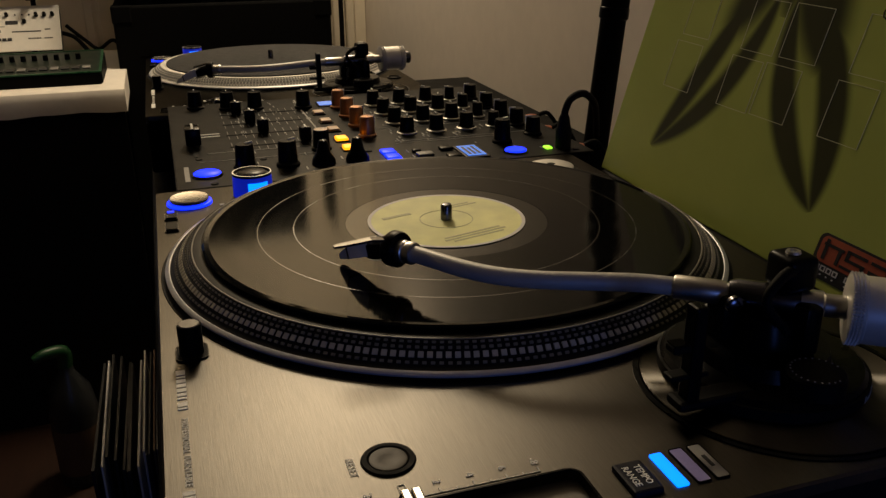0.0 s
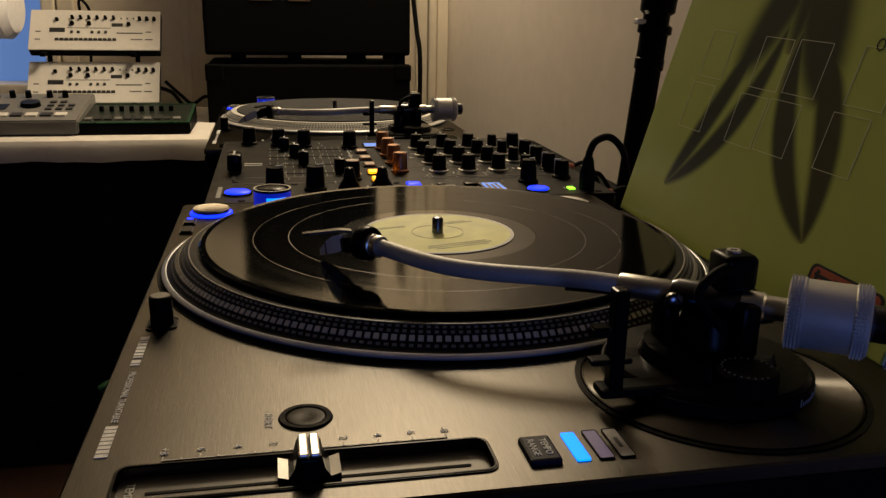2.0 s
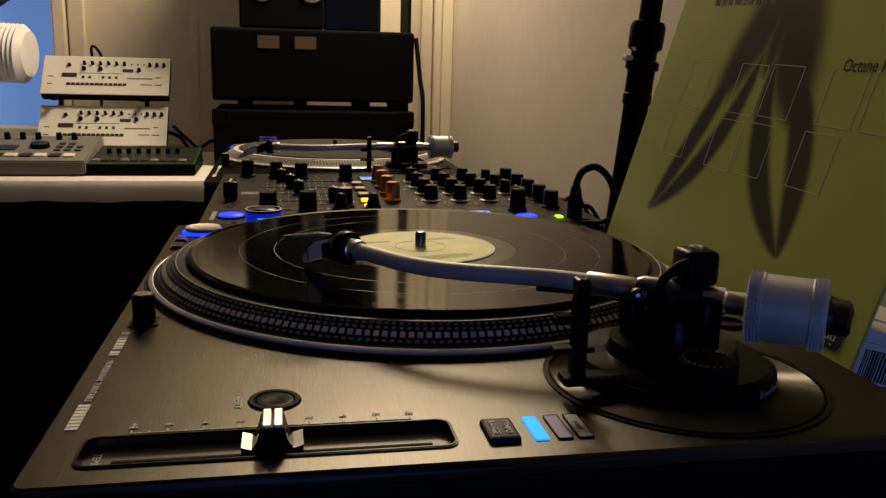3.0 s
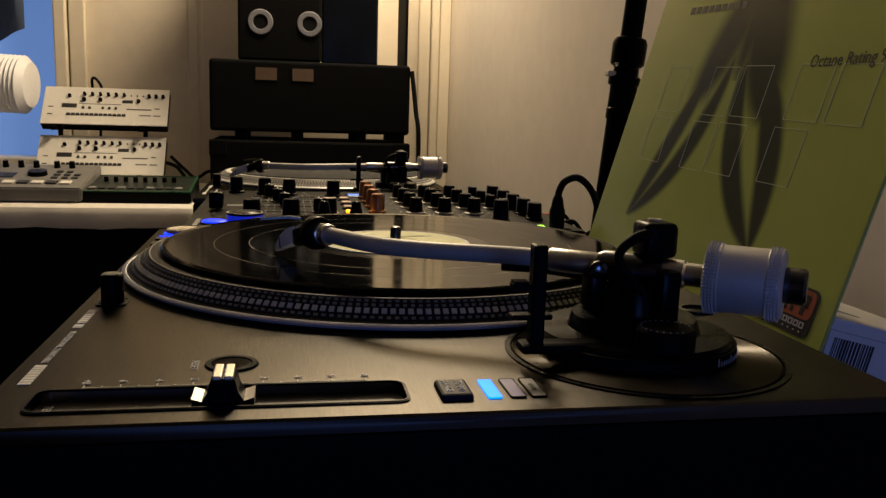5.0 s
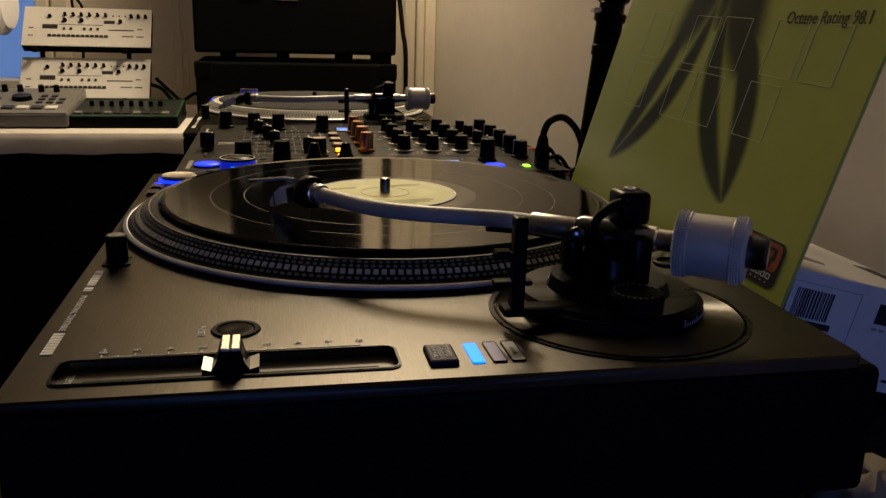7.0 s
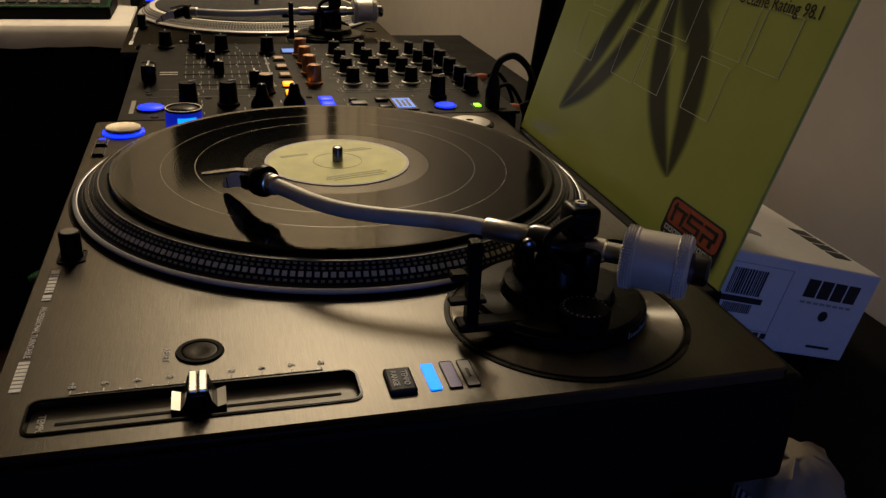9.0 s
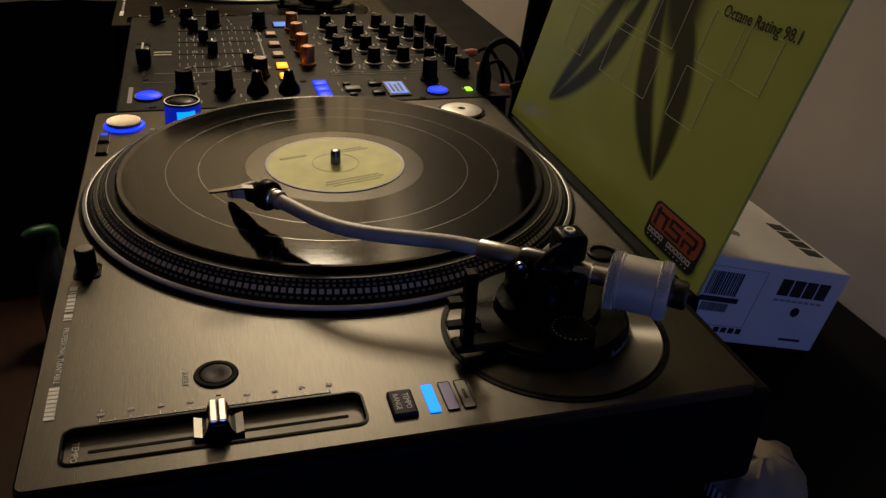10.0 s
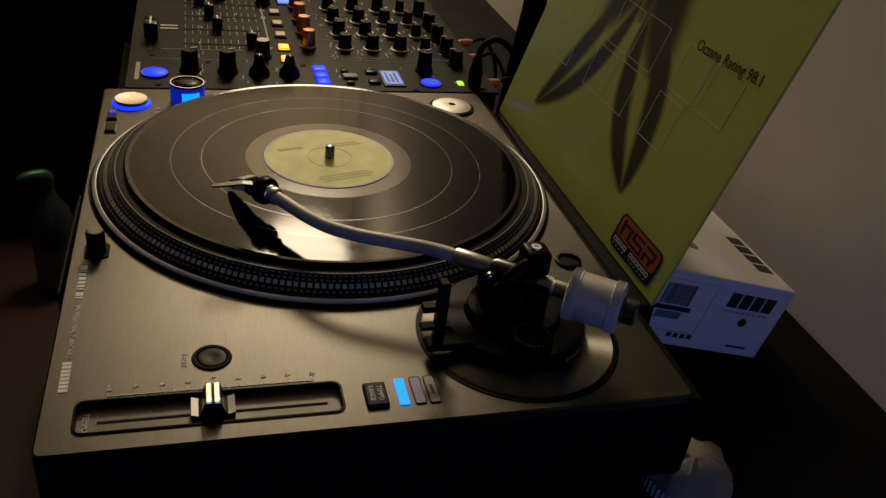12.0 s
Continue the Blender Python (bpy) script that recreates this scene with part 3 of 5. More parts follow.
    # tempo range button and indicators
    btn = add("range_button", box(0.1624, 0.0125, -0.002, 0.1748, 0.0312, 0.0024, 0.0012), "navy", "navy-black button lettered TEMPO RANGE")
    words("range_mark", "TEMPO", 0.0040, 0.1708, 0.0218, 0.0026, "print", "CENTER", 0.9, btn)
    words("range_mark", "RANGE", 0.0040, 0.1660, 0.0218, 0.0026, "print", "CENTER", 0.9, btn)
    for x, mat in ((0.1805, "cyan"), (0.1895, "lilac"), (0.1977, "lilacg")):
        add("indicator", slab(round_rect(x, 0.0133, x + 0.0054, 0.0340, 0.0008, 3), -0.001, 0.0007), mat, "lit cyan-blue indicator" if mat == "cyan" else "unlit indicator")
        if mat != "cyan":
            add("indicator_frame", band(round_rect(x - 0.0004, 0.0129, x + 0.0058, 0.0344, 0.001, 3), round_rect(x, 0.0133, x + 0.0054, 0.0340, 0.0008, 3), 0.0, 0.0008), "black")
    add("indicator_mark", box(0.1996, 0.0200, 0.0006, 0.2012, 0.0270, 0.0009), "ink")
    # lettering along the front edge: the maker's mark and the model as bars
    for y0, y1 in ((0.1622, 0.1575), (0.1563, 0.1547), (0.1536, 0.1505), (0.1494, 0.1463), (0.1452, 0.1421), (0.1410, 0.1384), (0.1373, 0.1357), (0.1330, 0.1295), (0.1285, 0.1270)):
        add("maker_mark", box(0.0072, y1, 0.0001, 0.0114, y0, 0.0004), "print")
    words("front_print", "PROFESSIONAL TURNTABLE", 0.0039, 0.0095, 0.1195, align="LEFT", squeeze=0.98)
    for k in range(8):
        y0 = 0.0685 - k * 0.0031
        add("model_mark", box(0.0070, y0 - 0.0024, 0.0001, 0.0116, y0, 0.0004), "print")
    # pop-up stylus lamp
    add("lamp_well", slab(round_rect(0.0082, 0.1705, 0.0228, 0.1865, 0.0030, 4), 0.0, 0.0005), "matte")
    add("lamp_well_rim", band(round_rect(0.0078, 0.1701, 0.0232, 0.1869, 0.0034, 4), round_rect(0.0084, 0.1707, 0.0226, 0.1863, 0.0030, 4), 0.0, 0.0009), "black")
    pl = add("stylus_lamp", lathe([(0, 0.0005), (0.0058, 0.0005), (0.0058, 0.0150), (0.0052, 0.0156), (0, 0.0156)], 0.0155, 0.1785, 28), "black", "black pop-up lamp with metal top", True)
    part("cap", lathe([(0, 0.0157), (0.0050, 0.0157), (0.0046, 0.0161), (0, 0.0162)], 0.0155, 0.1785, 28), "slot", pl, lift=DECK)
    # start button with its lit ring, speed buttons
    add("start_ring", lathe([(0.0140, 0), (0.0164, 0), (0.0161, 0.0016), (0.0140, 0.0020)], 0.0247, 0.4195, 48), "blue", "blue lit ring", True)
    add("start_button", lathe([(0, 0.0044), (0.008, 0.0046), (0.0134, 0.0050), (0.0141, 0.0042), (0.0141, 0)], 0.0247, 0.4195, 48), "bright", "round silver start button", True)
    for y, lit in ((0.3910, True), (0.3665, False)):
        b = add("speed_button", box(0.0068, y - 0.0080, 0.0, 0.0148, y + 0.0080, 0.0022, 0.0008), "black")
        part("bezel", band(round_rect(0.0062, y - 0.0087, 0.0154, y + 0.0087, 0.001, 2), round_rect(0.0068, y - 0.0080, 0.0148, y + 0.0080, 0.0008, 2), 0.0, 0.0012), "darkmetal", b, lift=DECK)
        if lit:
            part("led", box(0.0085, y + 0.0030, 0.0022, 0.0131, y + 0.0062, 0.0026), "blue", b, lift=DECK)
    # strobe pod
    pod = add("strobe_pod", lathe([(0, 0), (0.0150, 0), (0.0149, 0.0030), (0.0146, 0.0153), (0.0142, 0.0160)], 0.0722, 0.4260, 44), "bluedim", "blue glowing strobe pod", True)
    part("pod_cap", lathe([(0.0142, 0.0160), (0.0149, 0.0163), (0.0149, 0.0174), (0.0137, 0.0178), (0.0122, 0.0166), (0.0100, 0.0182), (0.006, 0.0190), (0, 0.0192)], 0.0722, 0.4260, 44), "black", pod, smooth=True, lift=DECK)
    part("pod_rim", lathe([(0.0138, 0.0178), (0.0147, 0.0178), (0.0146, 0.0182), (0.0139, 0.0182)], 0.0722, 0.4260, 44), "silver", pod, smooth=True, lift=DECK)
    bm = bmesh.new()
    seg, win_rows = 10, []
    for k in range(seg + 1):
        a = radians(-108 + 60 * k / seg)
        win_rows.append([bm.verts.new((0.0722 + r * math.cos(a), 0.4260 + r * math.sin(a), z)) for r, z in ((0.0152, 0.0030), (0.0151, 0.0125), (0.0144, 0.0125), (0.0144, 0.0030))])
    for a, b in zip(win_rows, win_rows[1:]):
        for k in range(4):
            bm.faces.new((a[k], b[k], b[(k + 1) % 4], a[(k + 1) % 4]))
    part("pod_window", bm, "cyan", pod, "bright cyan strobe window", lift=DECK)
    bm = bmesh.new()
    for dx, dy in ((0.0, 0.0), (0.0, 0.008), (0.0065, 0.0), (0.0065, 0.008)):
        box(0.0455 + dx, 0.3975 + dy, 0.0001, 0.0490 + dx, 0.4015 + dy, 0.0004, bm=bm)
    add("speed_mark", bm, "dimprint")
    # adapter in its dish, headshell socket
    add("adapter_dish", lathe([(0, 0.0005), (0.0212, 0.0005), (0.0218, 0.0012), (0.0222, 0.0003)], 0.3165, 0.4155, 44), "black", smooth=True)
    ad = add("adapter", lathe([(0.0035, 0.0040), (0.006, 0.0042), (0.016, 0.0036), (0.0188, 0.0026), (0.0188, 0.0006)], 0.3165, 0.4155, 44), "weight", "turned aluminium record adapter", True)
    part("bore", lathe([(0, 0.0032), (0.0036, 0.0034)], 0.3165, 0.4155, 20), "matte", ad, lift=DECK)
    add("socket", lathe([(0, 0.0004), (0.0070, 0.0004), (0.0078, 0.0020), (0.0095, 0.0016), (0.0098, 0)], 0.3300, 0.1430, 32), "black", smooth=True)
    # platter with its dotted rim
    add("platter_gap", lathe([(0.150, 0.0004), (0.1752, 0.0004), (0.1757, 0.0)], *PC, 96), "matte")
    rim = [(0.0, 0.0140), (0.1500, 0.0142), (0.1560, 0.0142), (0.1572, 0.0138), (0.1592, 0.0122), (0.1596, 0.0124), (0.1616, 0.0104), (0.1620, 0.0106), (0.1650, 0.0078), (0.1654, 0.0080), (0.1680, 0.0054), (0.1690, 0.0050), (0.1700, 0.0046), (0.1702, 0.0012)]
    pm = "platter_light" if light_rim else "platter"
    pl = add("platter", lathe(rim, *PC, 160), pm, "cast platter with a dotted rim", True)
    part("platter_lip", lathe([(0.1698, 0.0044), (0.1706, 0.0048), (0.1724, 0.0042), (0.1730, 0.0034), (0.1724, 0.0022)], *PC, 160), "lip", pl, "bright outer lip", True, DECK)
    part("edge_bead", lathe([(0.1560, 0.0140), (0.1564, 0.0144), (0.1569, 0.0144), (0.1573, 0.0140)], *PC, 160), "dots", pl, "pale bead round the mat", True, DECK)
    vs, fs, broad = [], [], []
    for r, z, n, da, wide in ((0.1582, 0.0130, 264, 0.50, 0.0004), (0.1606, 0.0114, 264, 0.50, 0.0005), (0.1635, 0.0092, 240, 0.62, 0.0011), (0.1667, 0.0067, 264, 0.50, 0.0005)):
        for k in range(n):
            a0, a1 = 2 * math.pi * (k - da / 2) / n, 2 * math.pi * (k + da / 2) / n
            base = len(vs)
            for rr, zz in ((r - wide, z + wide * 0.90), (r + wide, z - wide * 0.90)):
                for aa in (a0, a1):
                    vs.append((PC[0] + rr * math.cos(aa), PC[1] + rr * math.sin(aa), zz))
            vs += [(x + 0.0004 * (x - PC[0]) / r, y + 0.0004 * (y - PC[1]) / r, z1 + 0.0005) for x, y, z1 in vs[base:base + 4]]
            fs += [(base + 4, base + 5, base + 7, base + 6), (base, base + 1, base + 5, base + 4), (base + 1, base + 3, base + 7, base + 5), (base + 3, base + 2, base + 6, base + 7), (base + 2, base, base + 4, base + 6)]
            broad += [int(wide > 0.001)] * 5
    me = bpy.data.meshes.new("dots")
    me.from_pydata([(x, y, z + DECK) for x, y, z in vs], [], fs)
    me.materials.append(M["dimprint" if light_rim else "dots"])
    me.materials.append(M["dimprint" if light_rim else "fatdots"])
    me.polygons.foreach_set("material_index", broad)
    dots = new("dots", me)
    dots.parent = pl
    tagged(dots, "rows of raised strobe dots", kind="stuff")
    part("spindle", lathe([(0.0036, 0.013), (0.0036, 0.0265), (0.0030, 0.0278), (0, 0.0285)], *PC, 24), "darkmetal", pl, "rounded steel spindle", True, DECK)
    # tonearm base
    add("base_groove", band(circle_pts(*AC, 0.0632, 80), circle_pts(*AC, 0.0608, 80), 0.0, 0.0006), "black")
    add("base_groove_lip", band(circle_pts(*AC, 0.0606, 80), circle_pts(*AC, 0.0600, 80), 0.0, 0.0009), "turned")
    plate = add("base_disc", lathe([(0, 0.0007), (0.0592, 0.0007), (0.0596, 0.0003)], 0, 0, 80), "disc", "circle-brushed metal disc round the tonearm base")
    plate.location = (AC[0], AC[1], 0)
    bx, by = 0.263, 0.075
    tb = add("tonearm_base", lathe([(0.0445, 0.0006), (0.0448, 0.0080), (0.0430, 0.0098), (0.0300, 0.0105), (0.0280, 0.0165), (0.0, 0.0168)], bx, by, 64), "black", "black height-adjustable tonearm base", True)
    part("height_ring", lathe([(0.0450, 0.0020), (0.0462, 0.0024), (0.0462, 0.0072), (0.0450, 0.0076)], bx, by, 64), "satin", tb, smooth=True, lift=DECK)
    bm = bmesh.new()
    for k in range(26):
        a = -62 + k * 2.6
        moved_box = box(0.0463, -0.0004, 0.0030, 0.0465, 0.0004, 0.0065 if k % 5 == 0 else 0.0050)
        moved(moved_box, pose(bx, by, 0, 0, 0, a))
        me = bpy.data.meshes.new("t")
        moved_box.to_mesh(me)
        bm.from_mesh(me)
        moved_box.free()
        bpy.data.meshes.remove(me)
    part("height_scale", bm, "dimprint", tb, lift=DECK)
    dial = part("antiskate_dial", lathe([(0.0125, 0.0105), (0.0125, 0.0178), (0.0115, 0.0190), (0, 0.0192)], 0.263, 0.041, 32), "satin", tb, smooth=True, lift=DECK)
    bm = bmesh.new()
    for k in range(20):
        a = 2 * math.pi * k / 24
        x, y = 0.263 + 0.0105 * math.cos(a), 0.041 + 0.0105 * math.sin(a)
        box(x - 0.0003, y - 0.0003, 0.0191, x + 0.0003, y + 0.0003, 0.0194, bm=bm)
    part("dial_marks", bm, "dimprint", dial, lift=DECK)
    bm = lathe([(0.0150, 0.0168), (0.0140, 0.0240), (0.0120, 0.0315), (0, 0.0317)], bx, by, 32)
    box(bx - 0.020, by + 0.004, 0.0165, bx - 0.012, by + 0.018, 0.0385, 0.002, bm=bm)
    box(bx + 0.004, by - 0.020, 0.0165, bx + 0.013, by - 0.008, 0.0400, 0.002, bm=bm)
    part("pivot_housing", bm, "black", tb, smooth=True, lift=DECK)
    part("gimbal_screw", moved(lathe([(0, 0), (0.0042, 0), (0.0042, 0.0022), (0.0030, 0.0030), (0, 0.0030)], seg=20), pose(bx - 0.018, by + 0.001, 0.037 + DECK, 90, 0, -10)), "darkmetal", tb, smooth=True)
    # lifter arm, lever and arm rest
    bm = tube([(0.293, 0.107, 0.012), (0.271, 0.107, 0.023), (0.237, 0.113, 0.0295), (0.213, 0.125, 0.0295)], 0.0026, 10)
    part("lift_bar", bm, "black", tb, smooth=True, lift=DECK)
    bm = tube([(0.259, 0.057, 0.030), (0.247, 0.058, 0.045), (0.255, 0.061, 0.0535), (0.267, 0.066, 0.0550)], [0.0020, 0.0020, 0.0024, 0.0028], 10)
    part("lock_lever_arm", bm, "satin", tb, smooth=True, lift=DECK)
    lk = part("lock_lever", box(0.261, 0.0625, 0.044, 0.2770, 0.0795, 0.0600, 0.003, seg=3), "black", tb, smooth=True, lift=DECK)
    part("lever_cap", lathe([(0, 0.0601), (0.0034, 0.0601), (0.0030, 0.0611), (0.0016, 0.0611), (0.0014, 0.0605), (0, 0.0605)], 0.2685, 0.0710, 20), "silver", lk, smooth=True, lift=DECK)
    rest = part("arm_rest", box(0.2065, 0.0485, 0.008, 0.2125, 0.0565, 0.0525, 0.0012), "black", tb, "upright black arm rest", lift=DECK)
    bm = box(0.198, 0.049, 0.0330, 0.2065, 0.056, 0.0365, 0.001)
    box(0.2025, 0.047, 0.006, 0.2400, 0.059, 0.0105, 0.002, bm=bm)
    box(0.198, 0.049, 0.0205, 0.2160, 0.056, 0.0230, 0.001, bm=bm)
    part("rest_clip", bm, "satin", rest, lift=DECK)
    part("rest_spring", box(0.1985, 0.0496, 0.0366, 0.2050, 0.0554, 0.0371), "turned", rest, lift=DECK)
    # the arm itself turns as one about the pivot
    Z = 0.0375
    arm = thing("tonearm", (0, 0, 0), "", "")
    arm.parent = tt
    arm.matrix_local = pose(bx, by, 0, 0, 0, arm_turn) @ pose(-bx, -by, 0)
    mid = [(0.2410, 0.0916, Z), (0.2190, 0.1075, Z), (0.1960, 0.1185, Z - 0.0003), (0.1755, 0.1280, Z - 0.0006), (0.1590, 0.1390, Z - 0.0008), (0.1465, 0.1530, Z - 0.001), (0.1360, 0.1690, Z - 0.001), (0.1280, 0.1815, Z - 0.001)]
    part("arm_tube", tube(mid, 0.0044, 18), "arm", arm, "S-shaped silver arm tube", True, DECK)
    d = Vector((0.316 - 0.241, 0.035 - 0.0916, 0)).normalized()

    def along(name, s0, prof, mat, label="", seg=40):
        """A turned piece on the arm's axis, s0 metres behind the tube's end."""
        m = Matrix.Translation(Vector((0.2410, 0.0916, Z)) + d * s0) @ d.to_track_quat("Z", "Y").to_matrix().to_4x4()
        return part(name, moved(lathe(prof, seg=seg), m), mat, arm, label, True, DECK)

    along("joint", -0.014, [(0, 0), (0.0052, 0), (0.0056, 0.001), (0.0056, 0.022), (0.0046, 0.024), (0, 0.024)], "silver")
    along("joint_stud", -0.004, [(0, 0.0), (0.002, 0.0), (0.002, 0.001), (0, 0.001)], "bright")
    along("pivot_barrel", 0.010, [(0, 0), (0.0060, 0), (0.0072, 0.003), (0.0072, 0.026), (0.0066, 0.030), (0, 0.030)], "darkmetal")
    along("rear_stub", 0.040, [(0, 0), (0.0062, 0), (0.0062, 0.009), (0.0052, 0.010), (0.0052, 0.021), (0, 0.021)], "silver")
    cw = along("counterweight", 0.0585, [(0, 0), (0.0135, 0), (0.0150, 0.0006), (0.0154, 0.0064), (0.0148, 0.0068), (0.0148, 0.0255), (0.0154, 0.0259), (0.0154, 0.0312), (0.0140, 0.0322), (0, 0.0322)], "weight", "silver counterweight with knurled rings")
    along("end_knob", 0.0905, [(0, 0), (0.0075, 0), (0.0078, 0.001), (0.0078, 0.0080), (0.0066, 0.0092), (0, 0.0092)], "darkmetal")
    # knurling: small studs round both rings of the weight
    vs, fs = [], []
    m = Matrix.Translation(Vector((0.2410, 0.0916, Z + DECK)) + d * 0.0585) @ d.to_track_quat("Z", "Y").to_matrix().to_4x4()
    for s in (0.0010, 0.0023, 0.0036, 0.0049, 0.0264, 0.0276, 0.0288, 0.0300):
        for k in range(64):
            a = 2 * math.pi * k / 64
            base = len(vs)
            for rr, da, ds in ((0.0153, -0.034, -0.0005), (0.0153, 0.034, -0.0005), (0.0153, 0.034, 0.0005), (0.0153, -0.034, 0.0005), (0.0163, 0, 0)):
                vs.append(m @ Vector((rr * math.cos(a + da), rr * math.sin(a + da), s + ds)))
            fs += [(base, base + 1, base + 4), (base + 1, base + 2, base + 4), (base + 2, base + 3, base + 4), (base + 3, base, base + 4)]
    me = bpy.data.meshes.new("knurling")
    me.from_pydata(vs, [], fs)
    me.materials.append(M["weight"])
    kn = new("knurling", me)
    kn.parent = arm
    tagged(kn, "fine raised knurling", kind="stuff")
    # collar, cartridge and finger lift
    e = Vector((-0.0115, 0.0180, -0.0008)).normalized()
    q = e.to_track_quat("Z", "Y").to_matrix().to_4x4()
    at = Vector((0.1290, 0.1800, Z - 0.001 + DECK))
    part("collar", moved(lathe([(0, 0), (0.0056, 0), (0.0060, 0.0008), (0.0060, 0.0030), (0.0054, 0.0034), (0.0054, 0.0050), (0.0060, 0.0054), (0.0060, 0.0090), (0.0052, 0.0098), (0, 0.0098)], seg=32), Matrix.Translation(at) @ q), "silver", arm, "ribbed silver locking collar", True)
    part("collar_ring", moved(lathe([(0.0062, 0.0090), (0.0092, 0.0096), (0.0096, 0.0110), (0.0096, 0.0150), (0.0080, 0.0172), (0, 0.0172)], seg=32), Matrix.Translation(at) @ q), "black", arm, "", True)
    f = Vector((-0.0200, 0.0350, -0.0100)).normalized()
    side_v = f.cross(Vector((0, 0, 1))).normalized()
    up_v = side_v.cross(f)
    start = at + e * 0.0165
    bm, rings = bmesh.new(), []
    for s, w, hi, lo in ((0.0, 0.0064, 0.0056, -0.0056), (0.006, 0.0066, 0.0058, -0.0064), (0.012, 0.0056, 0.0046, -0.0066), (0.016, 0.0042, 0.0030, -0.0062)):
        c = start + f * s
        rings.append([bm.verts.new(c + side_v * a + up_v * b) for a, b in ((-w, hi * 0.6), (-w * 0.6, hi), (w * 0.6, hi), (w, hi * 0.6), (w, lo * 0.7), (w * 0.5, lo), (-w * 0.5, lo), (-w, lo * 0.7))])
    for a, b in zip(rings, rings[1:]):
        for k in range(8):
            bm.faces.new((a[k], a[(k + 1) % 8], b[(k + 1) % 8], b[k]))
    bm.faces.new(rings[0])
    bm.faces.new(rings[-1][::-1])
    cart = part("cartridge", bm, "black", arm, "slim black cartridge body", True)
    bm = bmesh.new()
    rr = []
    for s, w, hi, lo in ((0.0125, 0.0050, 0.0052, -0.0036), (0.0205, 0.0050, 0.0046, -0.0044), (0.0300, 0.0040, 0.0018, -0.0056), (0.0400, 0.0022, -0.0026, -0.0064), (0.0425, 0.0012, -0.0042, -0.0064)):
        c = start + f * s
        rr.append([bm.verts.new(c + side_v * a + up_v * b) for a, b in ((-w, hi), (w, hi), (w, lo), (-w, lo))])
    for a, b in zip(rr, rr[1:]):
        for k in range(4):
            bm.faces.new((a[k], a[(k + 1) % 4], b[(k + 1) % 4], b[k]))
    bm.faces.new(rr[0])
    bm.faces.new(rr[-1][::-1])
    guard = part("stylus_guard", bm, "cart", cart, "pale grey stylus unit", False)
    c = start + f * 0.0315
    bm = bmesh.new()
    ends = [[bm.verts.new(c + f * q + side_v * a + up_v * b) for a, b in ((-0.0040, 0.0014), (0.0040, 0.0014), (0.0040, -0.0059), (-0.0040, -0.0059))] for q in (-0.0006, 0.0006)]
    for k in range(4):
        bm.faces.new((ends[0][k], ends[0][(k + 1) % 4], ends[1][(k + 1) % 4], ends[1][k]))
    bm.faces.new(ends[0][::-1])
    bm.faces.new(ends[1])
    part("guard_seam", bm, "ink", cart)
    p0 = Vector((0.1135, 0.1830, 0.0465 + DECK))
    p3 = Vector((0.0880, 0.1810, 0.0450 + DECK))
    bm, rr = bmesh.new(), []
    go = (p3 - p0).normalized()
    across = Vector((-go.y, go.x, 0)).normalized()
    for u, w, drop in ((0.0, 0.0026, 0.0012), (0.25, 0.0024, 0.0), (0.85, 0.0020, 0.0), (1.0, 0.0012, 0.0)):
        c = p0.lerp(p3, u) - Vector((0, 0, drop))
        rr.append([bm.verts.new(c + across * a + Vector((0, 0, b))) for a, b in ((-w, 0.0006), (w, 0.0006), (w, -0.0006), (-w, -0.0006))])
    for a, b in zip(rr, rr[1:]):
        for k in range(4):
            bm.faces.new((a[k], a[(k + 1) % 4], b[(k + 1) % 4], b[k]))
    bm.faces.new(rr[0])
    bm.faces.new(rr[-1][::-1])
    part("finger_lift", bm, "lift", cart, "thin flat metal finger lift")
    return tt


FAR = (-0.009, 0.797)
SINK = 0.0115                        # the far deck stands lower on its feet
near = turntable((0, 0, TABLE), "dark gunmetal direct-drive turntable playing a record", False, 0.0)
far = turntable((FAR[0], FAR[1], TABLE - SINK), "dark turntable with pale dotted platter rim, slipmat bare", True, 40.0, SINK)

# record on the near deck, slipmat on the far one
rec = thing("record", (PC[0], PC[1], TABLE + DECK + 0.0152), "black vinyl record with a yellow-green label", "record")
disc = part("disc", lathe([(0.0034, 0.0), (0.0034, 0.0022), (0.050, 0.0022), (0.0502, 0.0018), (0.0640, 0.0018), (0.0642, 0.0021), (0.1465, 0.0021), (0.1495, 0.0025), (0.1508, 0.0018), (0.1506, 0.0008), (0.1490, 0.0)], seg=160), "vinyl", rec, smooth=False)
part("dead_wax", band(circle_pts(0, 0, 0.0640, 120), circle_pts(0, 0, 0.0502, 120), 0.0018, 0.0020), "wax", rec, "smooth run-out ring")
part("paper_label", band(circle_pts(0, 0, 0.0498, 96), circle_pts(0, 0, 0.0037, 96), 0.0022, 0.0025), "label", rec, "yellow-green paper label with a pale rim")
part("label_rim", band(circle_pts(0, 0, 0.0500, 96), circle_pts(0, 0, 0.0478, 96), 0.0024, 0.0026), "card", rec)
part("label_ring", band(circle_pts(0, 0, 0.0170, 64), circle_pts(0, 0, 0.0166, 64), 0.0025, 0.0027), "faint", rec)
for r in (0.0960, 0.1180):
    part("track_gap", band(circle_pts(0, 0, r + 0.0003, 160), circle_pts(0, 0, r - 0.0003, 160), 0.0021, 0.00215), "gap", rec, "pale blank band between tracks")
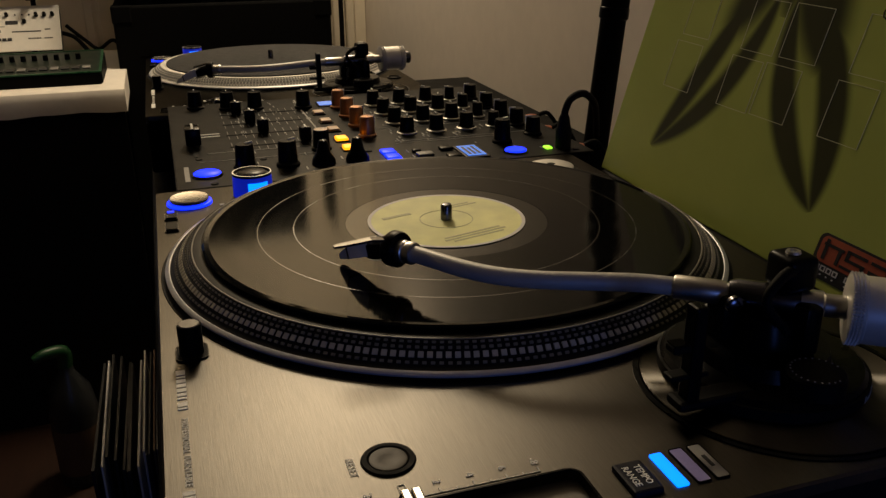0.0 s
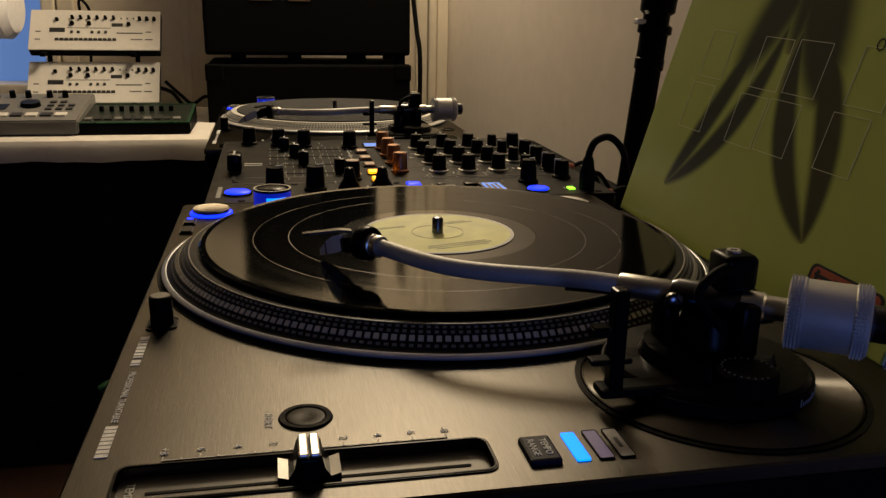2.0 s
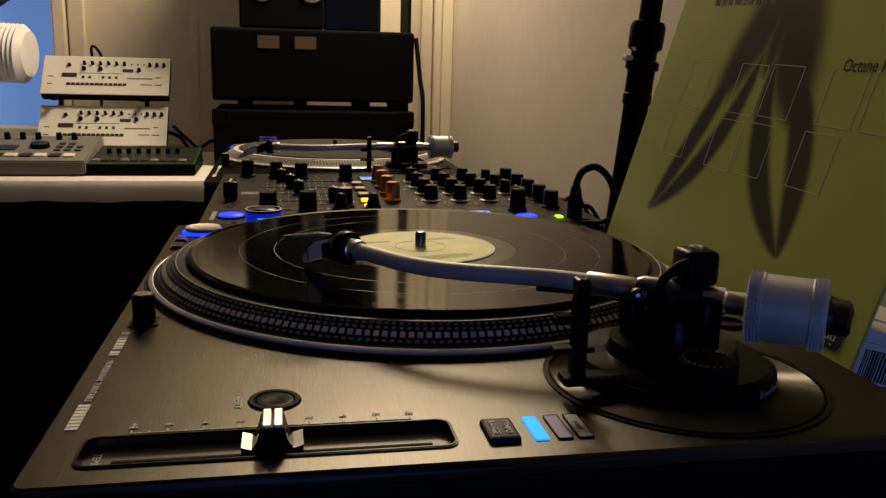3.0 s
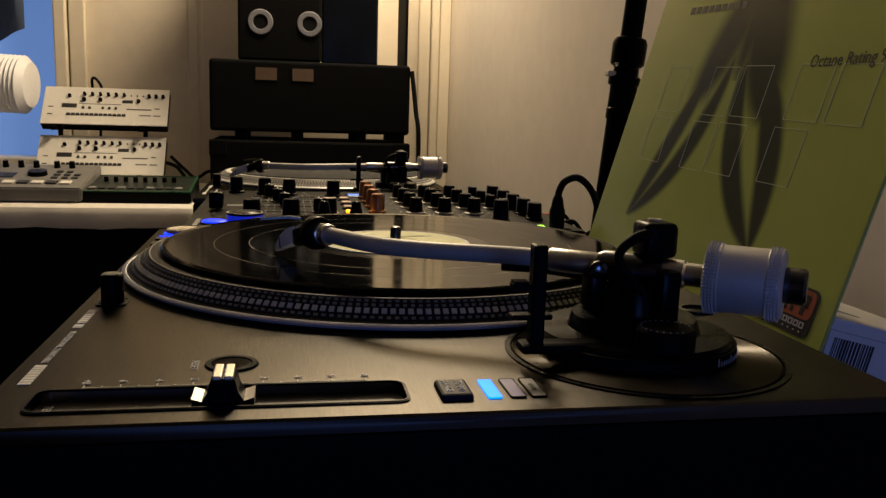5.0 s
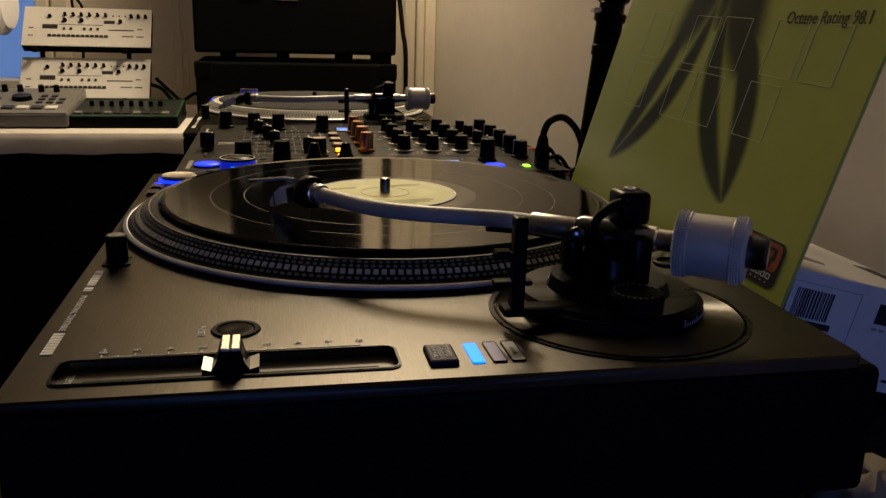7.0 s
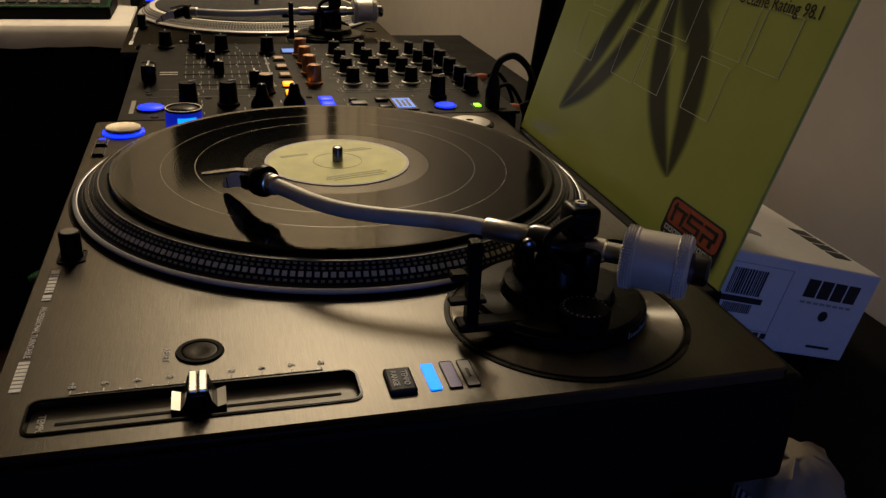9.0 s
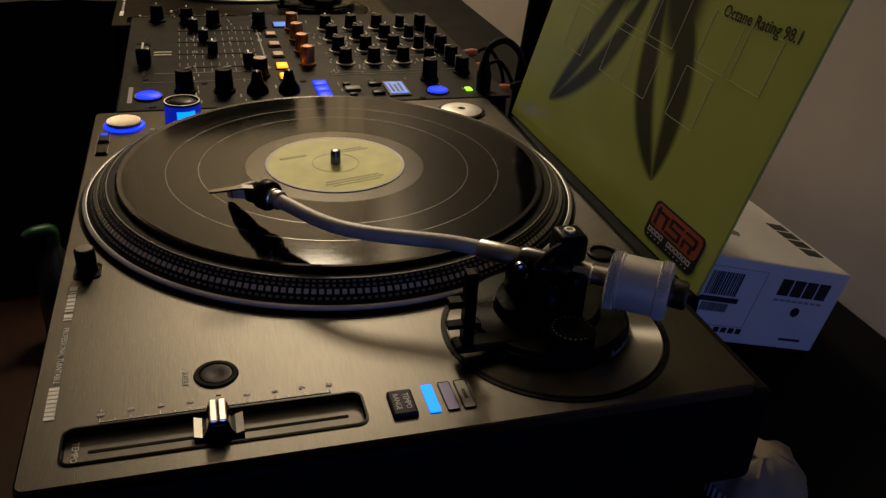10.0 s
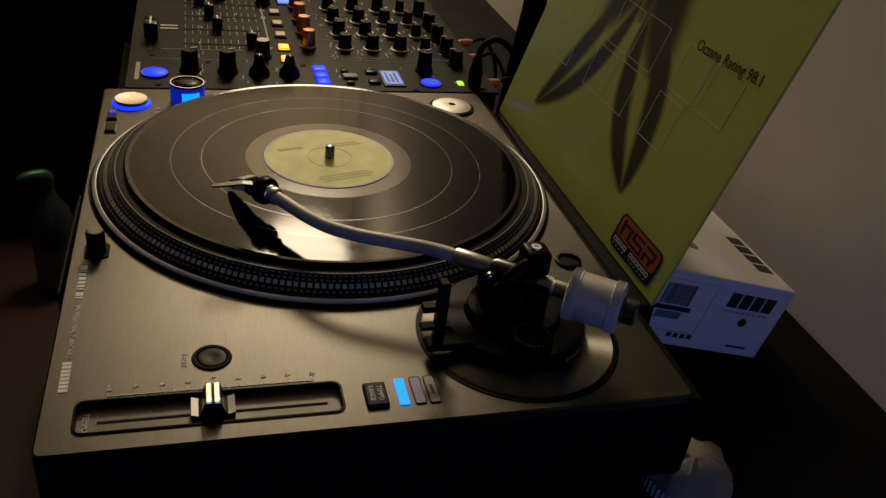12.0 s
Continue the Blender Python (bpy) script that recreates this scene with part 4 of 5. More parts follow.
for k, (x0, y0, w, h) in enumerate(((-0.020, -0.0300, 0.040, 0.0016), (-0.022, -0.0335, 0.044, 0.0016), (-0.018, -0.0370, 0.036, 0.0014), (-0.034, 0.020, 0.020, 0.0032), (0.012, 0.016, 0.022, 0.0014), (0.012, 0.0195, 0.018, 0.0014))):
    part("label_print", moved(box(x0, y0, 0.0025, x0 + w, y0 + h, 0.0027), pose(0, 0, 0, 0, 0, 15)), "faint", rec, "small unreadable grey print")
mat_ob = part("slipmat", lathe([(0.0036, 0.0), (0.0036, 0.0016), (0.147, 0.0016), (0.1484, 0.0010), (0.1482, 0.0)], seg=96), "vinyl_mat", smooth=True)
mat_ob.location = (FAR[0] + PC[0], FAR[1] + PC[1], TABLE - SINK + DECK + 0.0146)
tagged(mat_ob, "dark grey felt slipmat on the platter", "slipmat")

# ---- mixer ----
MH = 0.093
mixer = thing("dj_mixer", (0.016, 0.458, TABLE + 0.0010), "black four-channel DJ mixer with lit buttons", "mixer")


def on_mixer(name, bm, mat, label="", smooth=False, parent=None):
    return part(name, bm, mat, parent or mixer, label, smooth, MH)


on_mixer("case", box(0.002, 0.002, -0.086, 0.362, 0.331, -0.003, 0.003), "satin")
on_mixer("top_panel", box(0, 0, -0.003, 0.364, 0.333, 0.0, 0.0012), "panel", "brushed black control panel")
for u, v in ((0.03, 0.03), (0.33, 0.03), (0.03, 0.30), (0.33, 0.30)):
    on_mixer("foot", lathe([(0, -0.0938), (0.012, -0.0938), (0.012, -0.086), (0, -0.086)], u, v, 20), "matte")
CH = (0.122, 0.169, 0.216, 0.263)
for c, v in enumerate(CH):
    for k, u in enumerate((0.222, 0.2525, 0.284)):
        knob("eq_knob", mixer, u, v, MH, 0.0072, 0.0165, "black", None, "weight", angle=(-20 + 17 * ((c * 3 + k) % 4)))
    knob("trim_knob", mixer, 0.313, v, MH, 0.0058, 0.0150, "black", None, "weight", angle=30 * c)
    knob("colour_knob", mixer, 0.182, v, MH, 0.0074, 0.0190, "copper", "copper", angle=-90)
for v in (0.078, 0.119, 0.162, 0.205, 0.258):
    knob("selector_knob", mixer, 0.337, v, MH, 0.0075, 0.0170, "black", None, None, angle=80)
for u, v, r, h in ((0.0585, 0.047, 0.0084, 0.021), (0.094, 0.044, 0.0084, 0.022), (0.2965, 0.057, 0.0078, 0.022), (0.131, 0.088, 0.0078, 0.018)):
    knob("effect_knob", mixer, u, v, MH, r, h, "black", "peach" if u == 0.131 else None, None, angle=-60)
for u in (0.124, 0.1535):
    k = on_mixer("pointer_knob", lathe([(0, 0), (0.0105, 0), (0.0100, 0.004), (0.0062, 0.010), (0.0040, 0.020), (0.0032, 0.0208), (0, 0.0210)], u, 0.039, 22), "black", "tapered black selector", True)
    part("pointer_line", box(u - 0.0004, 0.0335, 0.0205, u + 0.0004, 0.0395, 0.0213), "print", k, lift=MH)
for v, mat in ((0.080, "amber"), (0.115, "amber"), (0.156, "peach"), (0.196, "peach"), (0.238, "peach")):
    on_mixer("cue_button", box(0.1495, v - 0.0070, 0, 0.1605, v + 0.0070, 0.0034, 0.001), mat, "lit amber cue button" if mat == "amber" else "unlit cue button")
    on_mixer("cue_bezel", band(round_rect(0.1480, v - 0.0085, 0.1620, v + 0.0085, 0.0012, 2), round_rect(0.1492, v - 0.0073, 0.1608, v + 0.0073, 0.001, 2), 0, 0.0012), "black")
# channel faders: slots, rows of level marks, caps
for v, cap_u in zip(CH, (0.122, 0.088, 0.080, 0.070)):
    on_mixer("fader_slot", box(0.052, v - 0.0009, 0.0, 0.134, v + 0.0009, 0.0005), "matte")
    bm = bmesh.new()
    for k in range(11):
        u = 0.054 + 0.0078 * k
        box(u - 0.0003, v - 0.016, 0.0001, u + 0.0003, v - 0.004, 0.0004, bm=bm)
        box(u - 0.0003, v + 0.004, 0.0001, u + 0.0003, v + 0.016, 0.0004, bm=bm)
    on_mixer("level_marks", bm, "dimprint")
    f = on_mixer("fader_cap", box(cap_u - 0.0055, v - 0.0050, 0.0010, cap_u + 0.0055, v + 0.0050, 0.0150, 0.002), "black", "", True)
    part("cap_line", box(cap_u - 0.0008, v - 0.0048, 0.0150, cap_u + 0.0008, v + 0.0048, 0.0155), "print", f, lift=MH)
xf = on_mixer("crossfader_cap", box(0.0130, 0.128, 0.002, 0.0270, 0.150, 0.0185, 0.002), "black", "large black crossfader cap", True)
part("cap_line", box(0.0190, 0.1275, 0.0186, 0.0210, 0.1505, 0.0190), "greyprint", xf, lift=MH)
on_mixer("crossfader_slot", box(0.0185, 0.095, 0.0, 0.0215, 0.235, 0.0005), "matte")
for u, v in ((0.030, 0.312), (0.064, 0.297), (0.093, 0.288), (0.145, 0.276)):
    knob("mic_knob", mixer, u, v, MH, 0.0080, 0.019, "black", None, None)
bm = bmesh.new()
for v in (0.168, 0.178):
    box(0.028, v, 0.0001, 0.046, v + 0.003, 0.0005, bm=bm)
on_mixer("curve_switch", bm, "greyprint")
# lit buttons, screens and small keys
b = on_mixer("effect_button", lathe([(0, 0.0030), (0.0100, 0.0030), (0.0112, 0.0022), (0.0112, 0)], 0.026, 0.0355, 36), "blue", "large blue lit effect button", True)
part("bezel", lathe([(0.0114, 0), (0.0130, 0), (0.0126, 0.0018), (0.0114, 0.0018)], 0.026, 0.0355, 36), "darkmetal", b, smooth=True, lift=MH)
b = on_mixer("tap_button", lathe([(0, 0.0028), (0.0090, 0.0028), (0.0100, 0.0020), (0.0100, 0)], 0.295, 0.0205, 36), "blue", "round blue lit button", True)
part("bezel", lathe([(0.0102, 0), (0.0116, 0), (0.0112, 0.0016), (0.0102, 0.0016)], 0.295, 0.0205, 36), "darkmetal", b, smooth=True, lift=MH)
for v in (0.020, 0.0375, 0.055):
    on_mixer("beat_button", box(0.1785, v - 0.0072, 0, 0.1915, v + 0.0072, 0.0026, 0.0016), "blue", "blue lit rubber button", True)
for u, v, a, c in ((0.210, 0.049, 0.004, 0.003), (0.214, 0.035, 0.0075, 0.0055), (0.212, 0.018, 0.004, 0.003), (0.238, 0.049, 0.0062, 0.0052), (0.237, 0.022, 0.0062, 0.0052)):
    on_mixer("key", box(u - a, v - c, 0, u + a, v + c, 0.0030, 0.0012), "grey" if a > 0.007 else "black", "", True)
scr = on_mixer("screen", box(0.2455, 0.011, 0, 0.2675, 0.053, 0.0016, 0.0006), "glass", "small blue display")
part("screen_image", box(0.2480, 0.015, 0.0017, 0.2650, 0.049, 0.0021), "screenblue", scr, lift=MH)
bm = bmesh.new()
for k in range(3):
    box(0.2503 + 0.0045 * k, 0.019, 0.0021, 0.2528 + 0.0045 * k, 0.045 - 0.004 * (k % 2), 0.0023, bm=bm)
part("screen_bars", bm, "ink", scr, lift=MH)
scr = on_mixer("channel_display", box(0.161, 0.271, 0, 0.181, 0.294, 0.0016, 0.0006), "glass", "small blue display")
part("screen_image", box(0.1630, 0.273, 0.0017, 0.1790, 0.292, 0.0021), "screenblue", scr, lift=MH)
on_mixer("level_led", box(0.3245, 0.018, 0, 0.3305, 0.027, 0.0016, 0.0005), "green", "green lit indicator")
for u, v in ((0.022, 0.088), (0.030, 0.008), (0.076, 0.070), (0.170, 0.066), (0.276, 0.004), (0.350, 0.010)):
    on_mixer("panel_screw", lathe([(0, 0.0008), (0.0028, 0.0008), (0.0032, 0.0)], u, v, 16), "matte")
bm = bmesh.new()
for u0, v0, u1, v1 in ((0.030, 0.104, 0.134, 0.105), (0.020, 0.076, 0.130, 0.0766), (0.200, 0.0905, 0.345, 0.0911), (0.200, 0.083, 0.300, 0.0836), (0.200, 0.1455, 0.345, 0.146), (0.200, 0.1925, 0.345, 0.193), (0.200, 0.2395, 0.345, 0.240), (0.008, 0.020, 0.012, 0.065), (0.140, 0.110, 0.1415, 0.320)):
    box(u0, v0, 0.0001, u1, v1, 0.0004, bm=bm)
rnd = random.Random(4)
for k in range(120):
    u, v = rnd.choice((0.070, 0.110, 0.140, 0.206, 0.237, 0.268, 0.298, 0.326)) + rnd.uniform(-0.004, 0.004), rnd.uniform(0.012, 0.32)
    box(u, v, 0.0001, u + rnd.uniform(0.0008, 0.0014), v + rnd.uniform(0.003, 0.010), 0.0004, bm=bm)
tagged(on_mixer("panel_print", bm, "dimprint"), "fine grey panel lettering and lines", kind="stuff")

# microphone plug, its cable, and the pink plugs behind the mixer
plug = thing("cable_plug", (0.358, 0.4785, 0.8990), "black jack plug with a cable looping to the stand", "cable")
part("plug_body", lathe([(0, 0), (0.0072, 0), (0.0074, 0.016), (0.0060, 0.020), (0.0050, 0.027), (0.0038, 0.030), (0, 0.030)], seg=20), "matte", plug, smooth=True)
part("cable", tube([(0, 0, 0.028), (0.001, 0, 0.035), (0.007, 0.002, 0.044), (0.021, 0.006, 0.047), (0.038, 0.018, 0.036), (0.056, 0.044, 0.016), (0.080, 0.085, -0.030), (0.085, 0.10, -0.0895)], 0.0034, 10), "matte", plug, smooth=True)
for x, y, z in ((0.388, 0.640, 0.888), (0.386, 0.520, 0.884), (0.388, 0.600, 0.884)):
    rp = thing("phono_plug", (x, y, z), "pink and silver phono plug behind the mixer", "plug", "phono plugs")
    part("plug_sleeve", moved(lathe([(0, 0), (0.0048, 0), (0.0048, 0.012), (0.0035, 0.018), (0, 0.018)], seg=16), pose(0, 0, 0, 0, 90, 20)), "pink", rp, smooth=True)
    part("plug_tip", moved(lathe([(0, -0.008), (0.0040, -0.008), (0.0040, 0), (0, 0)], seg=16), pose(0, 0, 0, 0, 90, 20)), "silver", rp, smooth=True)
    part("cable", tube([(0.016, 0.006, 0), (0.035, 0.010, 0.002), (0.055, 0.014, -0.03), (0.06, 0.015, -0.076)], 0.0024, 8), "matte", rp, smooth=True)

# ---- stand ----
stand = thing("microphone_stand", (0.432, 0.560, TABLE + 0.026), "black metal stand with a clutch, on the desk", "stand", tilt=5.0)
stand.scale = (0.87, 0.87, 0.87)
part("lower_tube", tube([(0, 0, -0.016), (0, 0, 0.208)], 0.0148, 20), "satin", stand, smooth=True)
part("collar", lathe([(0.0148, 0.196), (0.0168, 0.198), (0.0168, 0.209), (0.0150, 0.211)], seg=28), "black", stand, smooth=True)
part("middle_tube", tube([(0, 0, 0.208), (0, 0, 0.245)], 0.0160, 20), "satin", stand, smooth=True)
cl = part("clutch", lathe([(0.0160, 0.236), (0.0195, 0.238), (0.0195, 0.246), (0.0150, 0.249), (0.0150, 0.258), (0.0200, 0.262), (0.0205, 0.286), (0.0180, 0.292), (0.0120, 0.294)], seg=28), "black", stand, smooth=True)
part("clutch_bolt", box(-0.024, -0.006, 0.246, -0.014, 0.006, 0.252, 0.001), "silver", cl)
part("upper_tube", tube([(0, 0, 0.290), (0, 0, 0.95)], 0.0125, 20), "satin", stand, smooth=True)
part("base", lathe([(0, -0.032), (0.045, -0.029), (0.045, -0.020), (0.02, -0.012), (0, -0.012)], seg=36), "satin", stand, smooth=True)

# ---- sleeve leaning by the deck ----
sleeve = new("record_sleeve")
tagged(sleeve, "olive green record sleeve with a grey leaf print, leaning", "record sleeve")
xaxis = Vector((0.0513, -0.9979, -0.0394)).normalized()
zaxis = xaxis.cross(Vector((0.2623, -0.0246, 0.9647))).normalized()
yaxis = zaxis.cross(xaxis)
sleeve.matrix_world = Matrix(((xaxis.x, yaxis.x, zaxis.x, 0.3686), (xaxis.y, yaxis.y, zaxis.y, 0.4245), (xaxis.z, yaxis.z, zaxis.z, 0.8936), (0, 0, 0, 1)))
part("cover", box(0, 0, -0.0020, 0.315, 0.315, 0.0, 0.0008), "sleeve", sleeve, "glossy olive green printed cover")
for s0, h0, s1, h1 in ((0.046, 0.083, 0.077, 0.119), (0.111, 0.083, 0.1430, 0.119), (0.146, 0.084, 0.1790, 0.120), (0.209, 0.085, 0.2410, 0.121), (0.049, 0.124, 0.080, 0.160), (0.116, 0.124, 0.148, 0.160), (0.154, 0.125, 0.1865, 0.161), (0.214, 0.126, 0.246, 0.162), (0.252, 0.126, 0.284, 0.162)):
    w = 0.00032
    part("print_frame", band([(s0, h0), (s1, h0), (s1, h1), (s0, h1)], [(s0 + w, h0 + w), (s1 - w, h0 + w), (s1 - w, h1 - w), (s0 + w, h1 - w)], 0.0, 0.0002), "sleeveline", sleeve, "thin pale printed frame")
letters("title_print", "Octane Rating 98.1", 0.0115, pose(0.2210, 0.1630, 0.0001, 0, 0, 3), "leafink", sleeve, squeeze=0.84)
bm = bmesh.new()
for k in range(9):
    box(0.050 + 0.009 * k, 0.203, 0.0, 0.050 + 0.009 * k + 0.0065, 0.2085, 0.0002, bm=bm)
part("title_bars", bm, "leafink", sleeve, "dark title print too faint to read")
st = part("sticker", slab(round_rect(0.2415, 0.0062, 0.3020, 0.0339, 0.005, 5), 0.0, 0.0004), "ink", sleeve, "black and red label sticker")
part("sticker_field", slab(round_rect(0.2440, 0.0161, 0.3000, 0.0324, 0.004, 5), 0.0004, 0.0006), "red", st, "faded red field")
for s0, h0, s1, h1 in ((0.2465, 0.0267, 0.2620, 0.0286), (0.2475, 0.0180, 0.2500, 0.0309), (0.2580, 0.0180, 0.2605, 0.0267), (0.2655, 0.0279, 0.2790, 0.0298), (0.2640, 0.0241, 0.2665, 0.0298), (0.2640, 0.0229, 0.2775, 0.0248), (0.2760, 0.0180, 0.2785, 0.0248), (0.2620, 0.0180, 0.2785, 0.0197), (0.2815, 0.0279, 0.2950, 0.0298), (0.2930, 0.0225, 0.2955, 0.0298), (0.2815, 0.0225, 0.2950, 0.0242), (0.2815, 0.0180, 0.2840, 0.0225), (0.2900, 0.0180, 0.2930, 0.0225)):
    part("sticker_bar", box(s0, h0, 0.0006, s1, h1, 0.0008), "ink", st)
bm = bmesh.new()
for k in range(11):
    if k == 4:
        continue
    s0 = 0.2450 + 0.0048 * k
    band([(s0, 0.0111), (s0 + 0.0039, 0.0111), (s0 + 0.0039, 0.0146), (s0, 0.0146)], [(s0 + 0.0009, 0.0118), (s0 + 0.0030, 0.0118), (s0 + 0.0030, 0.0139), (s0 + 0.0009, 0.0139)], 0.0004, 0.0006, bm=bm)
    box(s0 + 0.0012, 0.0085, 0.0004, s0 + 0.0024, 0.0094, 0.0006, bm=bm)
part("sticker_line", bm, "greyprint", st, "row of pale angular bars")

# ---- white carton by the wall ----
bm = box(0.3660, 0.112, TABLE, 0.3900, 0.420, 0.8800, 0.002)
for v in bm.verts:
    if v.co.z > 0.85:
        v.co.z += 0.0004 + 0.0126 * (v.co.y - 0.112) / 0.308
foam = part("foam_block", bm, "matte")
tagged(foam, "black foam block the sleeve stands on", "block")
carton = thing("carton", (0, 0, 0), "white cardboard carton, tipped up, with black print", "box")
carton.matrix_world = pose(0.3916, 0.130, 0.8348, 0, 14, 0)
part("carton_body", box(0.0, 0.0, 0.0, 0.121, 0.235, 0.066, 0.0012), "card", carton)
rnd = random.Random(2)


def bars(x, x1, z0, z1, widths, gaps):
    bm = bmesh.new()
    while x < x1:
        w = rnd.choice(widths)
        box(x, -0.0003, z0, x + w, 0.0001, z1, bm=bm)
        x += w + rnd.choice(gaps)
    return bm


code = part("barcode", bars(0.004, 0.031, 0.037, 0.055, (0.0006, 0.0010, 0.0014), (0.0006, 0.0009)), "ink", carton, "black barcode")
part("barcode_strip", box(0.002, -0.0003, 0.0315, 0.035, 0.0001, 0.0355), "ink", carton)
tagged(code, "black barcode", kind="stuff")
code_small = part("barcode", bars(0.006, 0.028, 0.024, 0.0305, (0.0006, 0.0010), (0.0007,)), "ink", carton, "black barcode")
tagged(code_small, "black barcode", kind="stuff")
part("panel_line", moved(band([(0, 0), (0.050, 0), (0.050, 0.046), (0, 0.046)], [(0.0004, 0.0004), (0.0496, 0.0004), (0.0496, 0.0456), (0.0004, 0.0456)], 0, 0.0003), pose(-0.0005, 0.0, 0.013, 90, 0, 0)), "lilacg", carton)
for k in range(4):
    part("brand_bar", box(0.0640 + 0.0114 * k, -0.0003, 0.0430, 0.0738 + 0.0114 * k, 0.0001, 0.0560), "ink", carton, "bold black brand bar")
for k in range(8):
    part("small_print", box(0.064 + 0.0056 * k, -0.0003, 0.0385, 0.0680 + 0.0056 * k, 0.0001, 0.0402), "lilacg", carton)
part("small_print", box(0.086, -0.0003, 0.0070, 0.106, 0.0001, 0.0088), "ink", carton)
part("dot_mark", moved(lathe([(0, 0), (0.0038, 0), (0.0038, 0.0004), (0, 0.0004)], seg=20), pose(0.088, 0.0, 0.031, 90, 0, 0)), "ink", carton)
for k in range(4):
    part("lid_bar", moved(box(-0.0075, -0.0055, 0.0659, 0.0075, 0.0055, 0.0663, 0.0), pose(0.108, 0.030 + 0.0140 * k, 0)), "ink", carton, "black print on the lid")
part("lid_picture", slab([(0.012, 0.052), (0.048, 0.040), (0.052, 0.046), (0.030, 0.085), (0.012, 0.090)], 0.0658, 0.0662), "grey", carton, "dark picture on the lid")
for k in range(4):
    part("symbol", box(0.026 + 0.0065 * k, -0.0003, 0.008, 0.0305 + 0.0065 * k, 0.0001, 0.0120), "ink", carton)

# ---- small wrapped bundle at the desk's corner ----
bundle = thing("paper_bundle", (0.383, 0.015, TABLE), "crumpled beige paper bundle with pleated white base", "bundle")
bm, rings = bmesh.new(), []
for k, (r, z) in enumerate(((0.027, 0.0), (0.029, 0.004), (0.028, 0.010), (0.0255, 0.018), (0.018, 0.026), (0.007, 0.031))):
    rings.append([bm.verts.new(((r + 0.004 * noise.noise(Vector((math.cos(a) * 2, math.sin(a) * 2, z * 90)))) * math.cos(a), (r + 0.004 * noise.noise(Vector((math.sin(a) * 3, math.cos(a) * 2, z * 70)))) * math.sin(a), z + 0.003 * noise.noise(Vector((math.cos(a) * 3, math.sin(a) * 3, r * 60))) * (k > 2))) for a in [2 * math.pi * j / 48 for j in range(48)]])
for a, b in zip(rings[2:], rings[3:]):
    for j in range(48):
        bm.faces.new((a[j], a[(j + 1) % 48], b[(j + 1) % 48], b[j]))
bm.faces.new(rings[-1])
for ring in rings[:2]:
    for v in ring:
        bm.verts.remove(v)
part("paper_top", bm, "cloth", bundle, "creased beige paper", True)
bm, lo, hi = bmesh.new(), [], []
for j in range(96):
    a = 2 * math.pi * j / 96
    r = 0.0284 + (0.0012 if j % 2 else 0)
    lo.append(bm.verts.new((r * math.cos(a), r * math.sin(a), 0)))
    hi.append(bm.verts.new((r * 0.985 * math.cos(a), r * 0.985 * math.sin(a), 0.0098)))
for j in range(96):
    bm.faces.new((lo[j], lo[(j + 1) % 96], hi[(j + 1) % 96], hi[j]))
bm.faces.new(hi)
bm.faces.new(lo[::-1])
part("pleated_base", bm, "pleat", bundle, "white pleated band")


# ---- gear on the white table ----
def synth(place, tilt):
    s = thing("bass_synth", place, "white compact synth module with tiny black controls", "synthesizer", "white synth modules")
    m = pose(0, 0, 0, tilt, 0, 0)

    def add(name, bm, mat, label=""):
        return part(name, moved(bm, m), mat, s, label)

    add("case", box(0, 0, -0.028, 0.308, 0.118, -0.003, 0.003), "black")
    add("front_panel", box(0, 0, -0.003, 0.308, 0.118, 0.0, 0.001), "synth", "white printed panel")
    for k in range(6):
        add("knob", lathe([(0, 0.009), (0.0036, 0.009), (0.0042, 0), (0, 0)], 0.098 + 0.0195 * k, 0.094, 12), "black")
    for k in range(3):
        add("knob", lathe([(0, 0.009), (0.0040, 0.009), (0.0046, 0), (0, 0)], 0.258 + 0.0175 * k, 0.092, 12), "black")
    for k in range(3):
        add("led", lathe([(0, 0.002), (0.0018, 0.002), (0.0018, 0), (0, 0)], 0.213 + 0.015 * k, 0.094, 10), "black")
    for x, y, r in ((0.062, 0.088, 0.0045), (0.232, 0.076, 0.0048), (0.098, 0.077, 0.0052), (0.138, 0.077, 0.0052)):
        add("button", lathe([(0, 0.006), (r, 0.006), (r, 0), (0, 0)], x, y, 12), "black")
    add("display", box(0.046, 0.052, 0, 0.082, 0.064, 0.0012), "ink")
    add("display", box(0.192, 0.070, 0, 0.218, 0.079, 0.0012), "ink")
    bm = box(0.086, 0.0640, 0, 0.190, 0.0652, 0.0006)
    box(0.204, 0.049, 0, 0.266, 0.0515, 0.0008, bm=bm)
    for k in range(8):
        box(0.238 + 0.0035 * k, 0.030, 0, 0.2405 + 0.0035 * k, 0.033, 0.0008, bm=bm)
    box(0.014, 0.0520, 0, 0.026, 0.0545, 0.0006, bm=bm)
    box(0.014, 0.0290, 0, 0.026, 0.0315, 0.0006, bm=bm)
    box(0.274, 0.0530, 0, 0.286, 0.0555, 0.0006, bm=bm)
    box(0.272, 0.0300, 0, 0.290, 0.0325, 0.0006, bm=bm)
    tagged(add("panel_print", bm, "ink"), "fine dark panel print", kind="stuff")
    for x in (0.098, 0.114, 0.146, 0.162, 0.178):
        add("key", box(x - 0.003, 0.049, 0, x + 0.003, 0.055, 0.003, 0.0006), "ink")
    for k in range(13):
        add("step_key", box(0.060 + 0.0112 * k, 0.0275, 0, 0.0690 + 0.0112 * k, 0.0335, 0.0026, 0.0005), "ink")
    for x in (0.03, 0.27):
        add("foot", box(x, 0.01, -0.034, x + 0.012, 0.10, -0.028, 0.002), "matte")
    return s


